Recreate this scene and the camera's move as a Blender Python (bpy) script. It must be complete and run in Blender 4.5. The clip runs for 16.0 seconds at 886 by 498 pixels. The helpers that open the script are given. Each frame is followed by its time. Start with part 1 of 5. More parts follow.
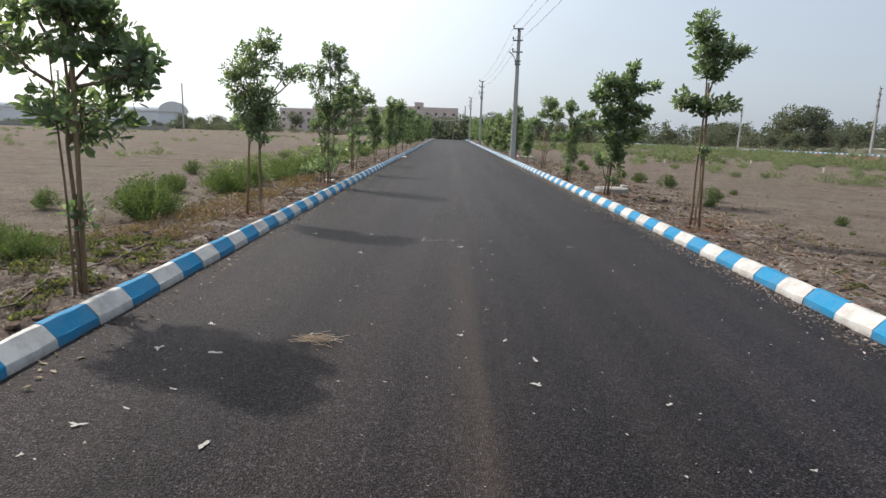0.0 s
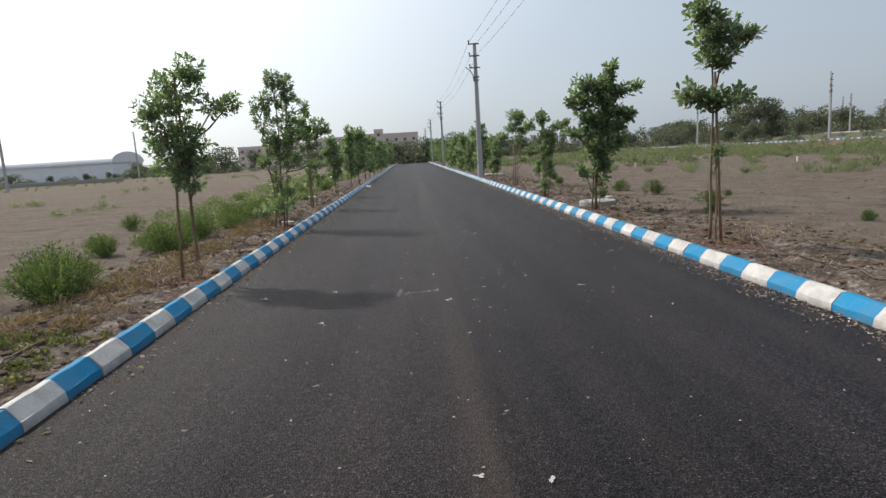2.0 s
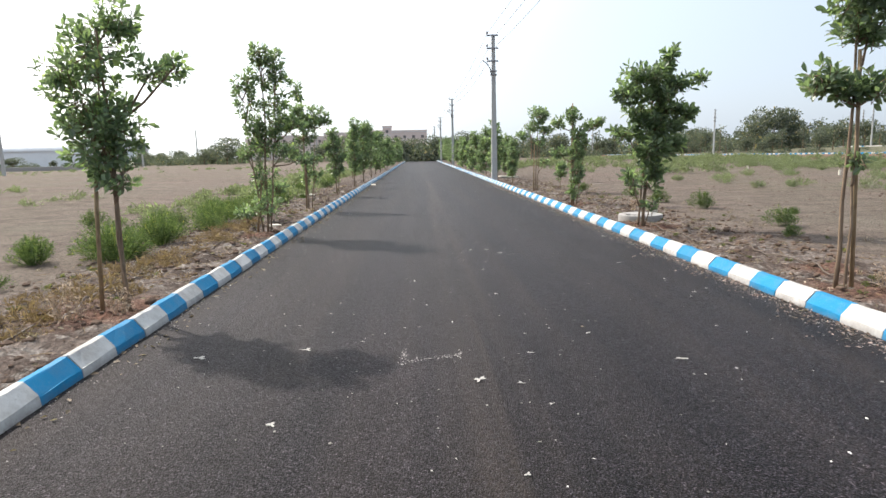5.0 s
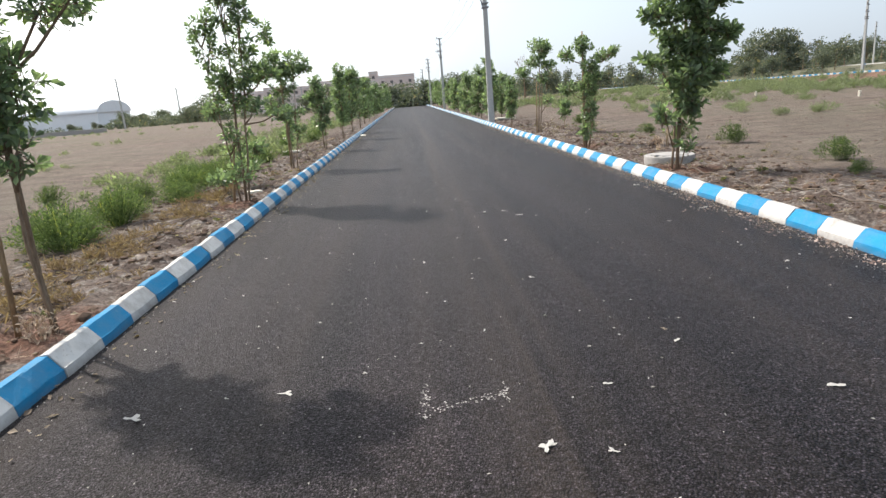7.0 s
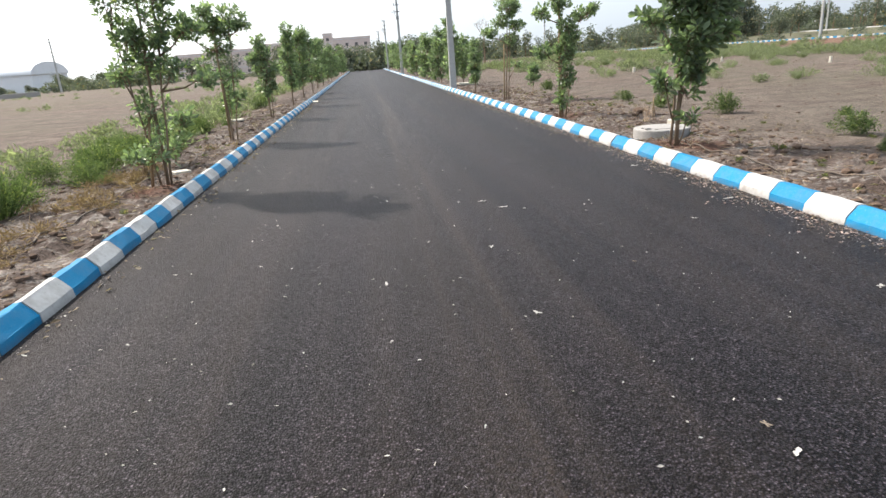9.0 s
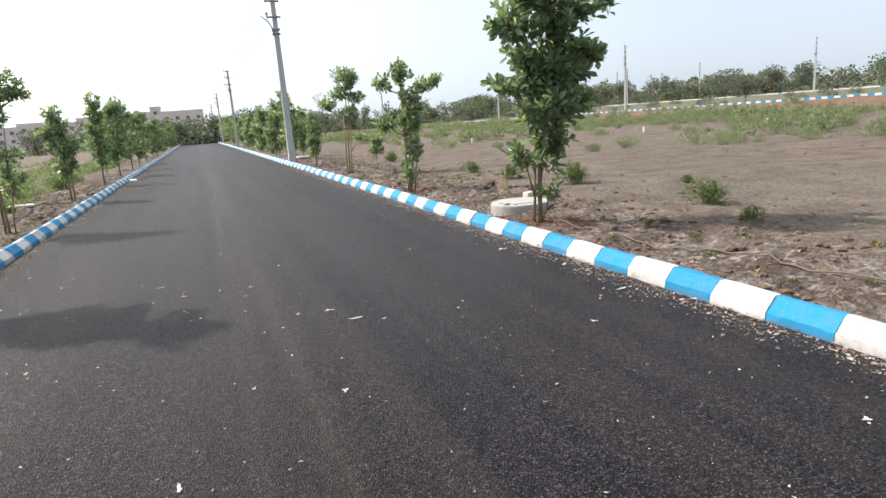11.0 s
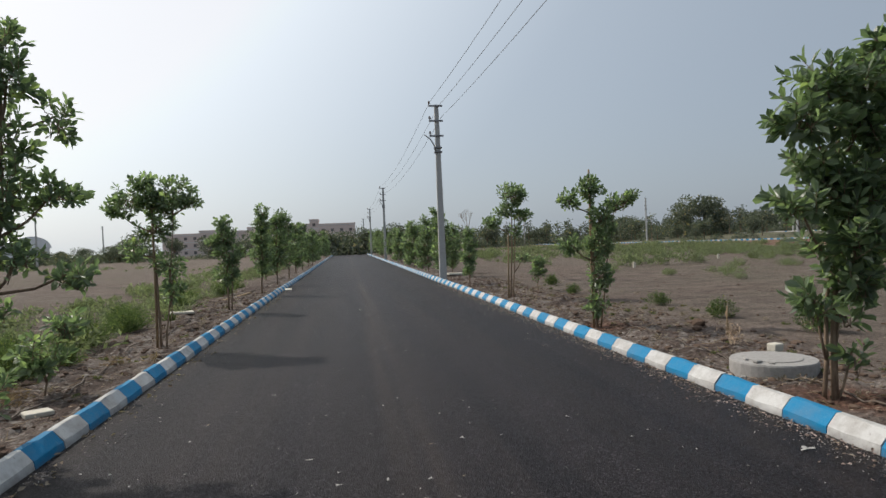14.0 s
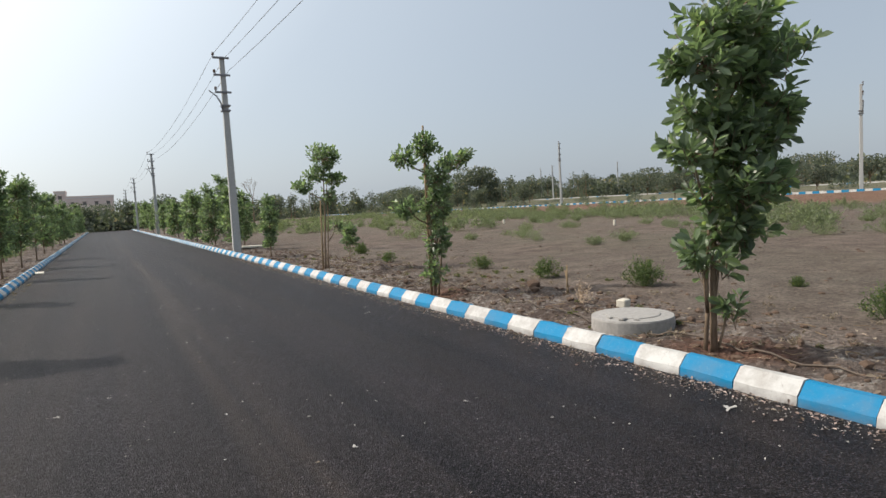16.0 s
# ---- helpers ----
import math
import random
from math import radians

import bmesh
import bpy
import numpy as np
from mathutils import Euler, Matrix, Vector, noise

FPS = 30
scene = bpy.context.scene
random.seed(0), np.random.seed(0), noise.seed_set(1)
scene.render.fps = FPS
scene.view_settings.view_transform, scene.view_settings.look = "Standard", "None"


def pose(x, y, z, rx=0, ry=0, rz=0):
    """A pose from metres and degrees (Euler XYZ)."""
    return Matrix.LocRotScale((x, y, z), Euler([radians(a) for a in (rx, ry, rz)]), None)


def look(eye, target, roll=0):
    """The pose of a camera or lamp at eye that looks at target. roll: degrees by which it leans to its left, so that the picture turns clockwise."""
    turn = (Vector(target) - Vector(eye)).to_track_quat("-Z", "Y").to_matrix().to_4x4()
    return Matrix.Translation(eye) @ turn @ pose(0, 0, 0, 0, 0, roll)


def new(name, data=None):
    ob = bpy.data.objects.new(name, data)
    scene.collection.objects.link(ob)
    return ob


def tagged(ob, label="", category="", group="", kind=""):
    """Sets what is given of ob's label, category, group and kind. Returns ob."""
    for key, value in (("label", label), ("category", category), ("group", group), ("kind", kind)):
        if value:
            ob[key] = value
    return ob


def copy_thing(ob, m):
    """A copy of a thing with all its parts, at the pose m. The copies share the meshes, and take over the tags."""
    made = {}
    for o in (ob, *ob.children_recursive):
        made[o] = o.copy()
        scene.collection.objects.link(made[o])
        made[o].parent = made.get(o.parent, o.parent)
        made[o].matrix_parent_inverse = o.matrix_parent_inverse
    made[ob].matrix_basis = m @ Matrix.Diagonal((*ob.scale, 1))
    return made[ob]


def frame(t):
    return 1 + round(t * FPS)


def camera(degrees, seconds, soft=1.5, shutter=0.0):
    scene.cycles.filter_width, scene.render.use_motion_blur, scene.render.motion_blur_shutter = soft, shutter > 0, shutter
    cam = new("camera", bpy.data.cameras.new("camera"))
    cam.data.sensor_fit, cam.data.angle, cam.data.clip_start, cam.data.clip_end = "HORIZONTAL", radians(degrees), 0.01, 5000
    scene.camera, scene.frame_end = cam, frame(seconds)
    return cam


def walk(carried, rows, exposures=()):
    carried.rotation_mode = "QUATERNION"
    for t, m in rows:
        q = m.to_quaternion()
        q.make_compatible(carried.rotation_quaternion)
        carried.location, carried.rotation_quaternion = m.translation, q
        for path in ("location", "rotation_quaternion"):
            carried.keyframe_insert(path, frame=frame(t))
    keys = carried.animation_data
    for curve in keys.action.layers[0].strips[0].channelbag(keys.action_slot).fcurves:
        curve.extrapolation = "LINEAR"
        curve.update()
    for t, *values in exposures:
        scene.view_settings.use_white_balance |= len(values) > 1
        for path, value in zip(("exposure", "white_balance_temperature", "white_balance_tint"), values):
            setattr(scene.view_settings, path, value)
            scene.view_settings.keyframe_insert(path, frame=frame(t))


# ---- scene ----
cam = camera(71.8, 16.0)
PATH = [
    (0, (-0.434, 3.263, 1.512), (-0.438, 5.227, 1.135), 1.9),
    (0.5, (-0.472, 3.679, 1.511), (-0.36, 5.644, 1.155), -0.2),
    (1, (-0.49, 4.105, 1.565), (-0.385, 6.071, 1.212), -1.4),
    (1.5, (-0.476, 4.524, 1.538), (-0.406, 6.5, 1.238), -0.7),
    (2, (-0.521, 4.962, 1.54), (-0.434, 6.936, 1.232), -3.5),
    (2.5, (-0.498, 5.423, 1.519), (-0.465, 7.398, 1.202), -3.8),
    (3, (-0.461, 5.84, 1.522), (-0.459, 7.811, 1.18), -2.6),
    (3.5, (-0.524, 6.234, 1.544), (-0.435, 8.195, 1.162), -1.5),
    (4, (-0.536, 6.581, 1.519), (-0.476, 8.549, 1.169), -1.9),
    (4.2, (-0.554, 6.743, 1.525), (-0.478, 8.718, 1.224), -1.2),
    (6.3, (-0.62, 8.422, 1.511), (-0.541, 10.367, 1.053), -2.0),
    (6.5, (-0.655, 8.608, 1.563), (-0.55, 10.544, 1.071), -2.6),
    (7, (-0.697, 8.894, 1.543), (-0.622, 10.833, 1.058), -4.7),
    (7.5, (-0.674, 9.283, 1.552), (-0.726, 11.243, 1.158), -2.9),
    (8, (-0.62, 9.772, 1.539), (-0.495, 11.718, 1.094), -3.1),
    (8.5, (-0.685, 10.146, 1.53), (-0.541, 12.048, 0.928), -5.0),
    (10.8, (-0.417, 11.69, 1.509), (0.244, 13.525, 1.066), -3.0),
    (11, (-0.37, 11.861, 1.514), (0.323, 13.689, 1.091), -4.5),
    (11.5, (-0.33, 12.126, 1.515), (0.443, 13.908, 1.041), -1.9),
    (12, (-0.36, 12.526, 1.605), (0.32, 14.4, 1.441), -3.3),
    (12.5, (-0.413, 12.901, 1.588), (0.127, 14.824, 1.473), -1.0),
    (13, (-0.432, 13.253, 1.589), (-0.154, 15.232, 1.532), 1.2),
    (13.5, (-0.418, 13.662, 1.623), (-0.081, 15.633, 1.667), -1.0),
    (14, (-0.592, 13.952, 1.605), (-0.28, 15.928, 1.583), -2.4),
    (14.5, (-0.716, 14.368, 1.601), (-0.356, 16.319, 1.85), -3.1),
    (15, (-0.764, 14.687, 1.539), (-0.355, 16.642, 1.651), -1.8),
    (15.5, (-0.976, 15.033, 1.553), (-0.268, 16.903, 1.579), -5.7),
    (16, (-0.995, 15.246, 1.514), (-0.032, 16.992, 1.363), -3.3),
]
EXPOSURES = [(0, 0.12, 6480, 11), (0.5, 0.05, 6480, 11), (1, 0.35, 6480, 11), (1.5, 0.02, 6450, 11), (2, -0.08, 6450, 11), (3, 0.17, 6470, 11), (4, 0.4, 6450, 11), (6.5, 0.85, 6490, 11), (7, 0.6, 6470, 11), (7.5, 0.11, 6450, 11), (8, 0.6, 6480, 11),
             (8.5, 0.75, 6500, 11), (11.5, 0.77, 6490, 11), (12, 0.1, 6480, 10), (12.5, -0.15, 6430, 10), (13, -0.71, 6300, 10), (13.5, -0.35, 6500, 10), (14, -0.4, 6400, 10), (14.5, -1.1, 6150, 10), (15, -0.9, 6220, 10), (15.5, -0.45, 6400, 10), (16, 0.0, 6560, 10)]
walk(cam, [(t, look(eye, target, roll)) for t, eye, target, roll in PATH], EXPOSURES)

# ---- sky and sun: hazy morning, sun ahead and to one side ----
SUN = Vector((-1.69, 1.48, 2.13)).normalized()
world = bpy.data.worlds.new("world")
scene.world = world
world.use_nodes = True
wt = world.node_tree
sky = wt.nodes.new("ShaderNodeTexSky")
sky.sky_type, sky.sun_disc = "NISHITA", False
sky.sun_elevation = math.asin(SUN.z)
sky.sun_rotation = math.atan2(SUN.x, SUN.y)
sky.dust_density, sky.air_density = 3.0, 1.0
coord = wt.nodes.new("ShaderNodeTexCoord")
dot = wt.nodes.new("ShaderNodeVectorMath")
dot.operation = "DOT_PRODUCT"
dot.inputs[1].default_value = SUN
wt.links.new(coord.outputs["Generated"], dot.inputs[0])
ramp = wt.nodes.new("ShaderNodeValToRGB")          # bright milky haze round the sun, grey-blue away from it
ramp.color_ramp.interpolation = "B_SPLINE"
e = ramp.color_ramp.elements
e[0].position, e[0].color = 0.0, (0.33, 0.38, 0.44, 1)
e[1].position, e[1].color = 1.0, (1.95, 1.97, 1.95, 1)
for p, c in ((0.45, (0.455, 0.52, 0.585, 1)), (0.66, (0.78, 0.845, 0.89, 1)), (0.86, (1.2, 1.25, 1.27, 1))):
    n = e.new(p)
    n.color = c
wt.links.new(dot.outputs["Value"], ramp.inputs[0])
add = wt.nodes.new("ShaderNodeMixRGB")
add.blend_type = "ADD"
add.inputs[0].default_value = 1.0
scale = wt.nodes.new("ShaderNodeMixRGB")
scale.blend_type = "MULTIPLY"
scale.inputs[0].default_value = 1.0
scale.inputs[2].default_value = (0.035, 0.035, 0.035, 1)
wt.links.new(sky.outputs[0], scale.inputs[1])
wt.links.new(ramp.outputs[0], add.inputs[1])
wt.links.new(scale.outputs[0], add.inputs[2])
wt.links.new(add.outputs[0], wt.nodes["Background"].inputs[0])
wt.nodes["Background"].inputs[1].default_value = 1.0
sun = new("sun", bpy.data.lights.new("sun", "SUN"))
sun.data.energy, sun.data.angle, sun.data.color = 4.3, radians(1.3), (1.0, 0.92, 0.82)
sun.matrix_world = look(SUN * 60, (0, 0, 0))


# ---- materials ----
def shader(name, rough=0.8, spec=0.3):
    m = bpy.data.materials.new(name)
    m.use_nodes = True
    b = m.node_tree.nodes["Principled BSDF"]
    b.inputs["Roughness"].default_value = rough
    b.inputs["Specular IOR Level"].default_value = spec
    return m, m.node_tree, b


def node(t, kind, **values):
    n = t.nodes.new(kind)
    for k, v in values.items():
        if k in n.inputs:
            n.inputs[k].default_value = v
    return n


def place(t):
    return t.nodes.new("ShaderNodeNewGeometry").outputs["Position"]


def noisy(t, size, detail=4.0, rough=0.6, vec=None):
    n = node(t, "ShaderNodeTexNoise", Scale=1.0 / size, Detail=detail, Roughness=rough)
    t.links.new(vec or place(t), n.inputs["Vector"])
    return n.outputs["Fac"]


def ramped(t, fac, stops):
    r = t.nodes.new("ShaderNodeValToRGB")
    el = r.color_ramp.elements
    el[0].position, el[0].color = stops[0][0], (*stops[0][1], 1)
    el[1].position, el[1].color = stops[-1][0], (*stops[-1][1], 1)
    for p, c in stops[1:-1]:
        n = el.new(p)
        n.color = (*c, 1)
    t.links.new(fac, r.inputs[0])
    return r.outputs[0]


def mixed(t, fac, a, b, blend="MIX"):
    n = t.nodes.new("ShaderNodeMixRGB")
    n.blend_type = blend
    for s, v in ((0, fac), (1, a), (2, b)):
        if isinstance(v, (int, float)):
            n.inputs[s].default_value = v
        elif isinstance(v, tuple):
            n.inputs[s].default_value = (*v, 1)
        else:
            t.links.new(v, n.inputs[s])
    return n.outputs[0]


def maths(t, op, a, b=0.0, clamp=False):
    n = t.nodes.new("ShaderNodeMath")
    n.operation, n.use_clamp = op, clamp
    for s, v in ((0, a), (1, b)):
        if isinstance(v, (int, float)):
            n.inputs[s].default_value = v
        else:
            t.links.new(v, n.inputs[s])
    return n.outputs[0]


def bumped(t, b, height, depth, strength=1.0):
    n = t.nodes.new("ShaderNodeBump")
    n.inputs["Distance"].default_value, n.inputs["Strength"].default_value = depth, strength
    t.links.new(height, n.inputs["Height"])
    t.links.new(n.outputs[0], b.inputs["Normal"])


def simple(name, dark, light, size, rough=0.85, spec=0.3, depth=0.004, metal=0.0):
    m, t, b = shader(name, rough, spec)
    f = noisy(t, size, 5)
    t.links.new(mixed(t, noisy(t, size * 9, 2), ramped(t, f, [(0.3, dark), (0.7, light)]), mixed(t, 0.5, dark, light), "MIX"), b.inputs[0])
    b.inputs["Metallic"].default_value = metal
    bumped(t, b, f, depth)
    return m


def asphalt():
    m, t, b = shader("asphalt", 0.52, 0.16)
    pos = place(t)
    cell = node(t, "ShaderNodeTexVoronoi", Scale=96.0)
    t.links.new(pos, cell.inputs["Vector"])
    grain = noisy(t, 0.006, 2, 0.7, pos)
    pick = t.nodes.new("ShaderNodeSeparateXYZ")
    t.links.new(cell.outputs["Color"], pick.inputs[0])
    stones = ramped(t, pick.outputs[0], [(0.0, (0.0010, 0.0009, 0.0013)), (0.45, (0.0058, 0.0051, 0.0068)), (0.78, (0.0205, 0.0182, 0.0228)), (0.94, (0.044, 0.039, 0.048)), (1.0, (0.062, 0.056, 0.066))])
    fine = ramped(t, noisy(t, 0.0035, 1, 0.5, pos), [(0.35, (0.45, 0.45, 0.45)), (0.5, (1, 1, 1)), (0.68, (1.9, 1.9, 1.9))])
    stones = mixed(t, 1.0, stones, fine, "MULTIPLY")
    # darker between stones: bitumen binder, plus pit shade put into the colour
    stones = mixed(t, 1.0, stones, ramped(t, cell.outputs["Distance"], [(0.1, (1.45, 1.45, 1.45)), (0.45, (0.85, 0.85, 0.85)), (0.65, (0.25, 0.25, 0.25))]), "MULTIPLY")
    patch = noisy(t, 1.7, 3, 0.6, pos)
    col = mixed(t, ramped(t, patch, [(0.35, (0, 0, 0)), (0.7, (1, 1, 1))]), stones, mixed(t, 1.0, stones, (1.35, 1.28, 1.25), "MULTIPLY"))
    worn = t.nodes.new("ShaderNodeMapping")
    worn.inputs["Scale"].default_value = (0.9, 0.04, 1.0)
    t.links.new(pos, worn.inputs["Vector"])
    col = mixed(t, 1.0, col, ramped(t, noisy(t, 1.0, 3, 0.6, worn.outputs[0]), [(0.34, (0.66, 0.66, 0.70)), (0.5, (1, 1, 1)), (0.66, (1.45, 1.42, 1.38))]), "MULTIPLY")
    col = mixed(t, 1.0, col, (0.98, 0.95, 0.97), "MULTIPLY")
    # brown dust worn into long streaks by the few wheels that pass
    stretch = t.nodes.new("ShaderNodeMapping")
    stretch.inputs["Scale"].default_value = (2.2, 0.05, 1.0)
    t.links.new(pos, stretch.inputs["Vector"])
    streak = noisy(t, 1.0, 3, 0.55, stretch.outputs[0])
    xyz = t.nodes.new("ShaderNodeSeparateXYZ")
    t.links.new(pos, xyz.inputs[0])
    lane = ramped(t, maths(t, "ABSOLUTE", maths(t, "ADD", xyz.outputs[0], 0.12)), [(0.0, (0.85, 0.85, 0.85)), (0.10, (0.5, 0.5, 0.5)), (0.26, (0, 0, 0))])
    dust = maths(t, "MULTIPLY", ramped(t, streak, [(0.42, (0.12, 0.12, 0.12)), (0.68, (1, 1, 1))]), maths(t, "ADD", lane, 0.22), True)
    col = mixed(t, maths(t, "MULTIPLY", dust, 0.72), col, (0.085, 0.066, 0.054))
    # grey washed-in soil along both edges
    side = maths(t, "MULTIPLY", ramped(t, maths(t, "DIVIDE", maths(t, "ABSOLUTE", xyz.outputs[0]), 3.0), [(0.86, (0, 0, 0)), (1.0, (1, 1, 1))]), noisy(t, 0.09, 4, 0.7, pos))
    col = mixed(t, maths(t, "MULTIPLY", side, 0.4), col, (0.06, 0.053, 0.048))
    # coarse clumps of chippings, and dull tarry pits between the stones
    clump = ramped(t, noisy(t, 0.035, 3, 0.7, pos), [(0.34, (0.62, 0.62, 0.63)), (0.5, (1, 1, 1)), (0.66, (1.42, 1.40, 1.38))])
    col = mixed(t, 1.0, col, clump, "MULTIPLY")
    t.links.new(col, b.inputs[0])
    shine = ramped(t, cell.outputs["Distance"], [(0.12, (0.20, 0.20, 0.20)), (0.42, (0.145, 0.145, 0.145)), (0.65, (0.075, 0.075, 0.075))])
    t.links.new(shine, b.inputs["Specular IOR Level"])
    pits = maths(t, "ADD", cell.outputs["Distance"], maths(t, "MULTIPLY", grain, 0.8))
    bumped(t, b, pits, 0.0065, 1.0)
    return m


def soil():
    m, t, b = shader("soil", 0.95, 0.12)
    pos = place(t)
    xyz = t.nodes.new("ShaderNodeSeparateXYZ")
    t.links.new(pos, xyz.inputs[0])
    big, mid, fine = noisy(t, 6.0, 3, 0.6, pos), noisy(t, 0.7, 5, 0.65, pos), noisy(t, 0.05, 4, 0.7, pos)
    field = ramped(t, mid, [(0.25, (0.085, 0.064, 0.052)), (0.5, (0.150, 0.116, 0.096)), (0.75, (0.215, 0.172, 0.142))])
    field = mixed(t, ramped(t, big, [(0.4, (0, 0, 0)), (0.7, (0.7, 0.7, 0.7))]), field, mixed(t, mid, (0.11, 0.092, 0.072), (0.19, 0.168, 0.136)))
    drag = t.nodes.new("ShaderNodeMapping")
    drag.inputs["Scale"].default_value = (0.22, 1.0, 1.0)
    t.links.new(pos, drag.inputs["Vector"])
    band = noisy(t, 1.6, 5, 0.7, drag.outputs[0])
    field = mixed(t, 1.0, field, ramped(t, band, [(0.3, (0.84, 0.83, 0.82)), (0.5, (1.0, 1.0, 1.0)), (0.72, (1.13, 1.13, 1.13))]), "MULTIPLY")
    verge = ramped(t, mid, [(0.25, (0.045, 0.032, 0.026)), (0.48, (0.108, 0.081, 0.068)), (0.62, (0.18, 0.145, 0.124)), (0.75, (0.28, 0.245, 0.215))])
    crust = ramped(t, noisy(t, 0.15, 5, 0.7, pos), [(0.52, (0, 0, 0)), (0.62, (0.75, 0.75, 0.75))])
    verge = mixed(t, crust, verge, mixed(t, fine, (0.20, 0.175, 0.155), (0.38, 0.345, 0.31)))
    edge = maths(t, "ADD", maths(t, "ABSOLUTE", xyz.outputs[0]), maths(t, "MULTIPLY", noisy(t, 1.1, 4, 0.6, pos), 2.0))
    near = ramped(t, maths(t, "DIVIDE", edge, 10.0), [(0.55, (1, 1, 1)), (0.66, (0, 0, 0))])
    col = mixed(t, near, field, verge)
    def dug(x, y, size):
        dx, dy = maths(t, "SUBTRACT", xyz.outputs[0], x), maths(t, "SUBTRACT", xyz.outputs[1], y)
        d = maths(t, "SQRT", maths(t, "ADD", maths(t, "MULTIPLY", dx, dx), maths(t, "MULTIPLY", dy, dy)))
        d = maths(t, "ADD", d, maths(t, "MULTIPLY", maths(t, "SUBTRACT", noisy(t, 0.25, 4, 0.7, pos), 0.5), size))
        return ramped(t, maths(t, "DIVIDE", d, size), [(0.45, (0.85, 0.85, 0.85)), (0.95, (0, 0, 0))])
    for x, y, size in ((4.2, 14.2, 0.5), (-3.65, 13.3, 0.85), (3.7, 13.1, 0.7), (3.8, 18.7, 0.75), (3.75, 23.9, 0.6), (-3.7, 19.2, 0.5)):
        col = mixed(t, dug(x, y, size), col, mixed(t, fine, (0.085, 0.042, 0.028), (0.19, 0.102, 0.072)))
    east = maths(t, "ADD", xyz.outputs[0], maths(t, "MULTIPLY", noisy(t, 1.5, 4, 0.6, pos), 3.0))
    bank = ramped(t, maths(t, "DIVIDE", east, 60.0), [(0.655, (0, 0, 0)), (0.68, (0.8, 0.8, 0.8)), (0.73, (0.8, 0.8, 0.8)), (0.76, (0, 0, 0))])
    col = mixed(t, bank, col, mixed(t, mid, (0.12, 0.062, 0.040), (0.23, 0.14, 0.10)))
    beyond = ramped(t, maths(t, "DIVIDE", xyz.outputs[0], 60.0), [(0.84, (0, 0, 0)), (0.9, (0.65, 0.65, 0.65))])
    col = mixed(t, beyond, col, mixed(t, mid, (0.09, 0.10, 0.055), (0.16, 0.16, 0.10)))
    # thin cover of small weeds in broad patches
    green = maths(t, "MULTIPLY", ramped(t, noisy(t, 9.0, 4, 0.65, pos), [(0.48, (0, 0, 0)), (0.66, (1, 1, 1))]), ramped(t, noisy(t, 0.3, 4, 0.7, pos), [(0.4, (0, 0, 0)), (0.62, (1, 1, 1))]))
    far = ramped(t, maths(t, "DIVIDE", maths(t, "ABSOLUTE", xyz.outputs[0]), 60.0), [(0.13, (0.15, 0.15, 0.15)), (0.45, (1, 1, 1))])
    col = mixed(t, maths(t, "MULTIPLY", maths(t, "MULTIPLY", green, far), 0.75), col, (0.105, 0.115, 0.055))
    col = mixed(t, 1.0, col, (0.98, 1.0, 1.01), "MULTIPLY")
    col = mixed(t, 0.75, col, mixed(t, 1.0, col, ramped(t, fine, [(0.3, (0.3, 0.3, 0.3)), (0.7, (1.7, 1.7, 1.7))]), "MULTIPLY"))
    t.links.new(col, b.inputs[0])
    bumped(t, b, maths(t, "ADD", fine, maths(t, "MULTIPLY", mid, 0.8)), 0.07, 1.0)
    return m


def painted(name, col, worn, amount):
    m, t, b = shader(name, 0.68, 0.22)
    pos = place(t)
    info = t.nodes.new("ShaderNodeObjectInfo")
    f = noisy(t, 0.03, 6, 0.75, pos)
    grime = noisy(t, 0.22, 4, 0.7, pos)
    chip = ramped(t, f, [(0.57, (0, 0, 0)), (0.67, (1, 1, 1))])
    base = mixed(t, maths(t, "MULTIPLY", info.outputs["Random"], 0.35), col, tuple(c * 0.72 for c in col))
    base = mixed(t, ramped(t, grime, [(0.42, (0, 0, 0)), (0.8, (amount, amount, amount))]), base, (0.20, 0.17, 0.145))
    base = mixed(t, maths(t, "MULTIPLY", chip, amount), base, worn)
    xyz = t.nodes.new("ShaderNodeSeparateXYZ")
    t.links.new(pos, xyz.inputs[0])
    splash = maths(t, "MULTIPLY", ramped(t, xyz.outputs[2], [(0.0, (1, 1, 1)), (0.05, (0, 0, 0))]), noisy(t, 0.05, 4, 0.7, pos))
    base = mixed(t, maths(t, "MULTIPLY", splash, 0.8), base, (0.09, 0.075, 0.065))
    t.links.new(base, b.inputs[0])
    bumped(t, b, maths(t, "ADD", f, grime), 0.008, 0.6)
    return m


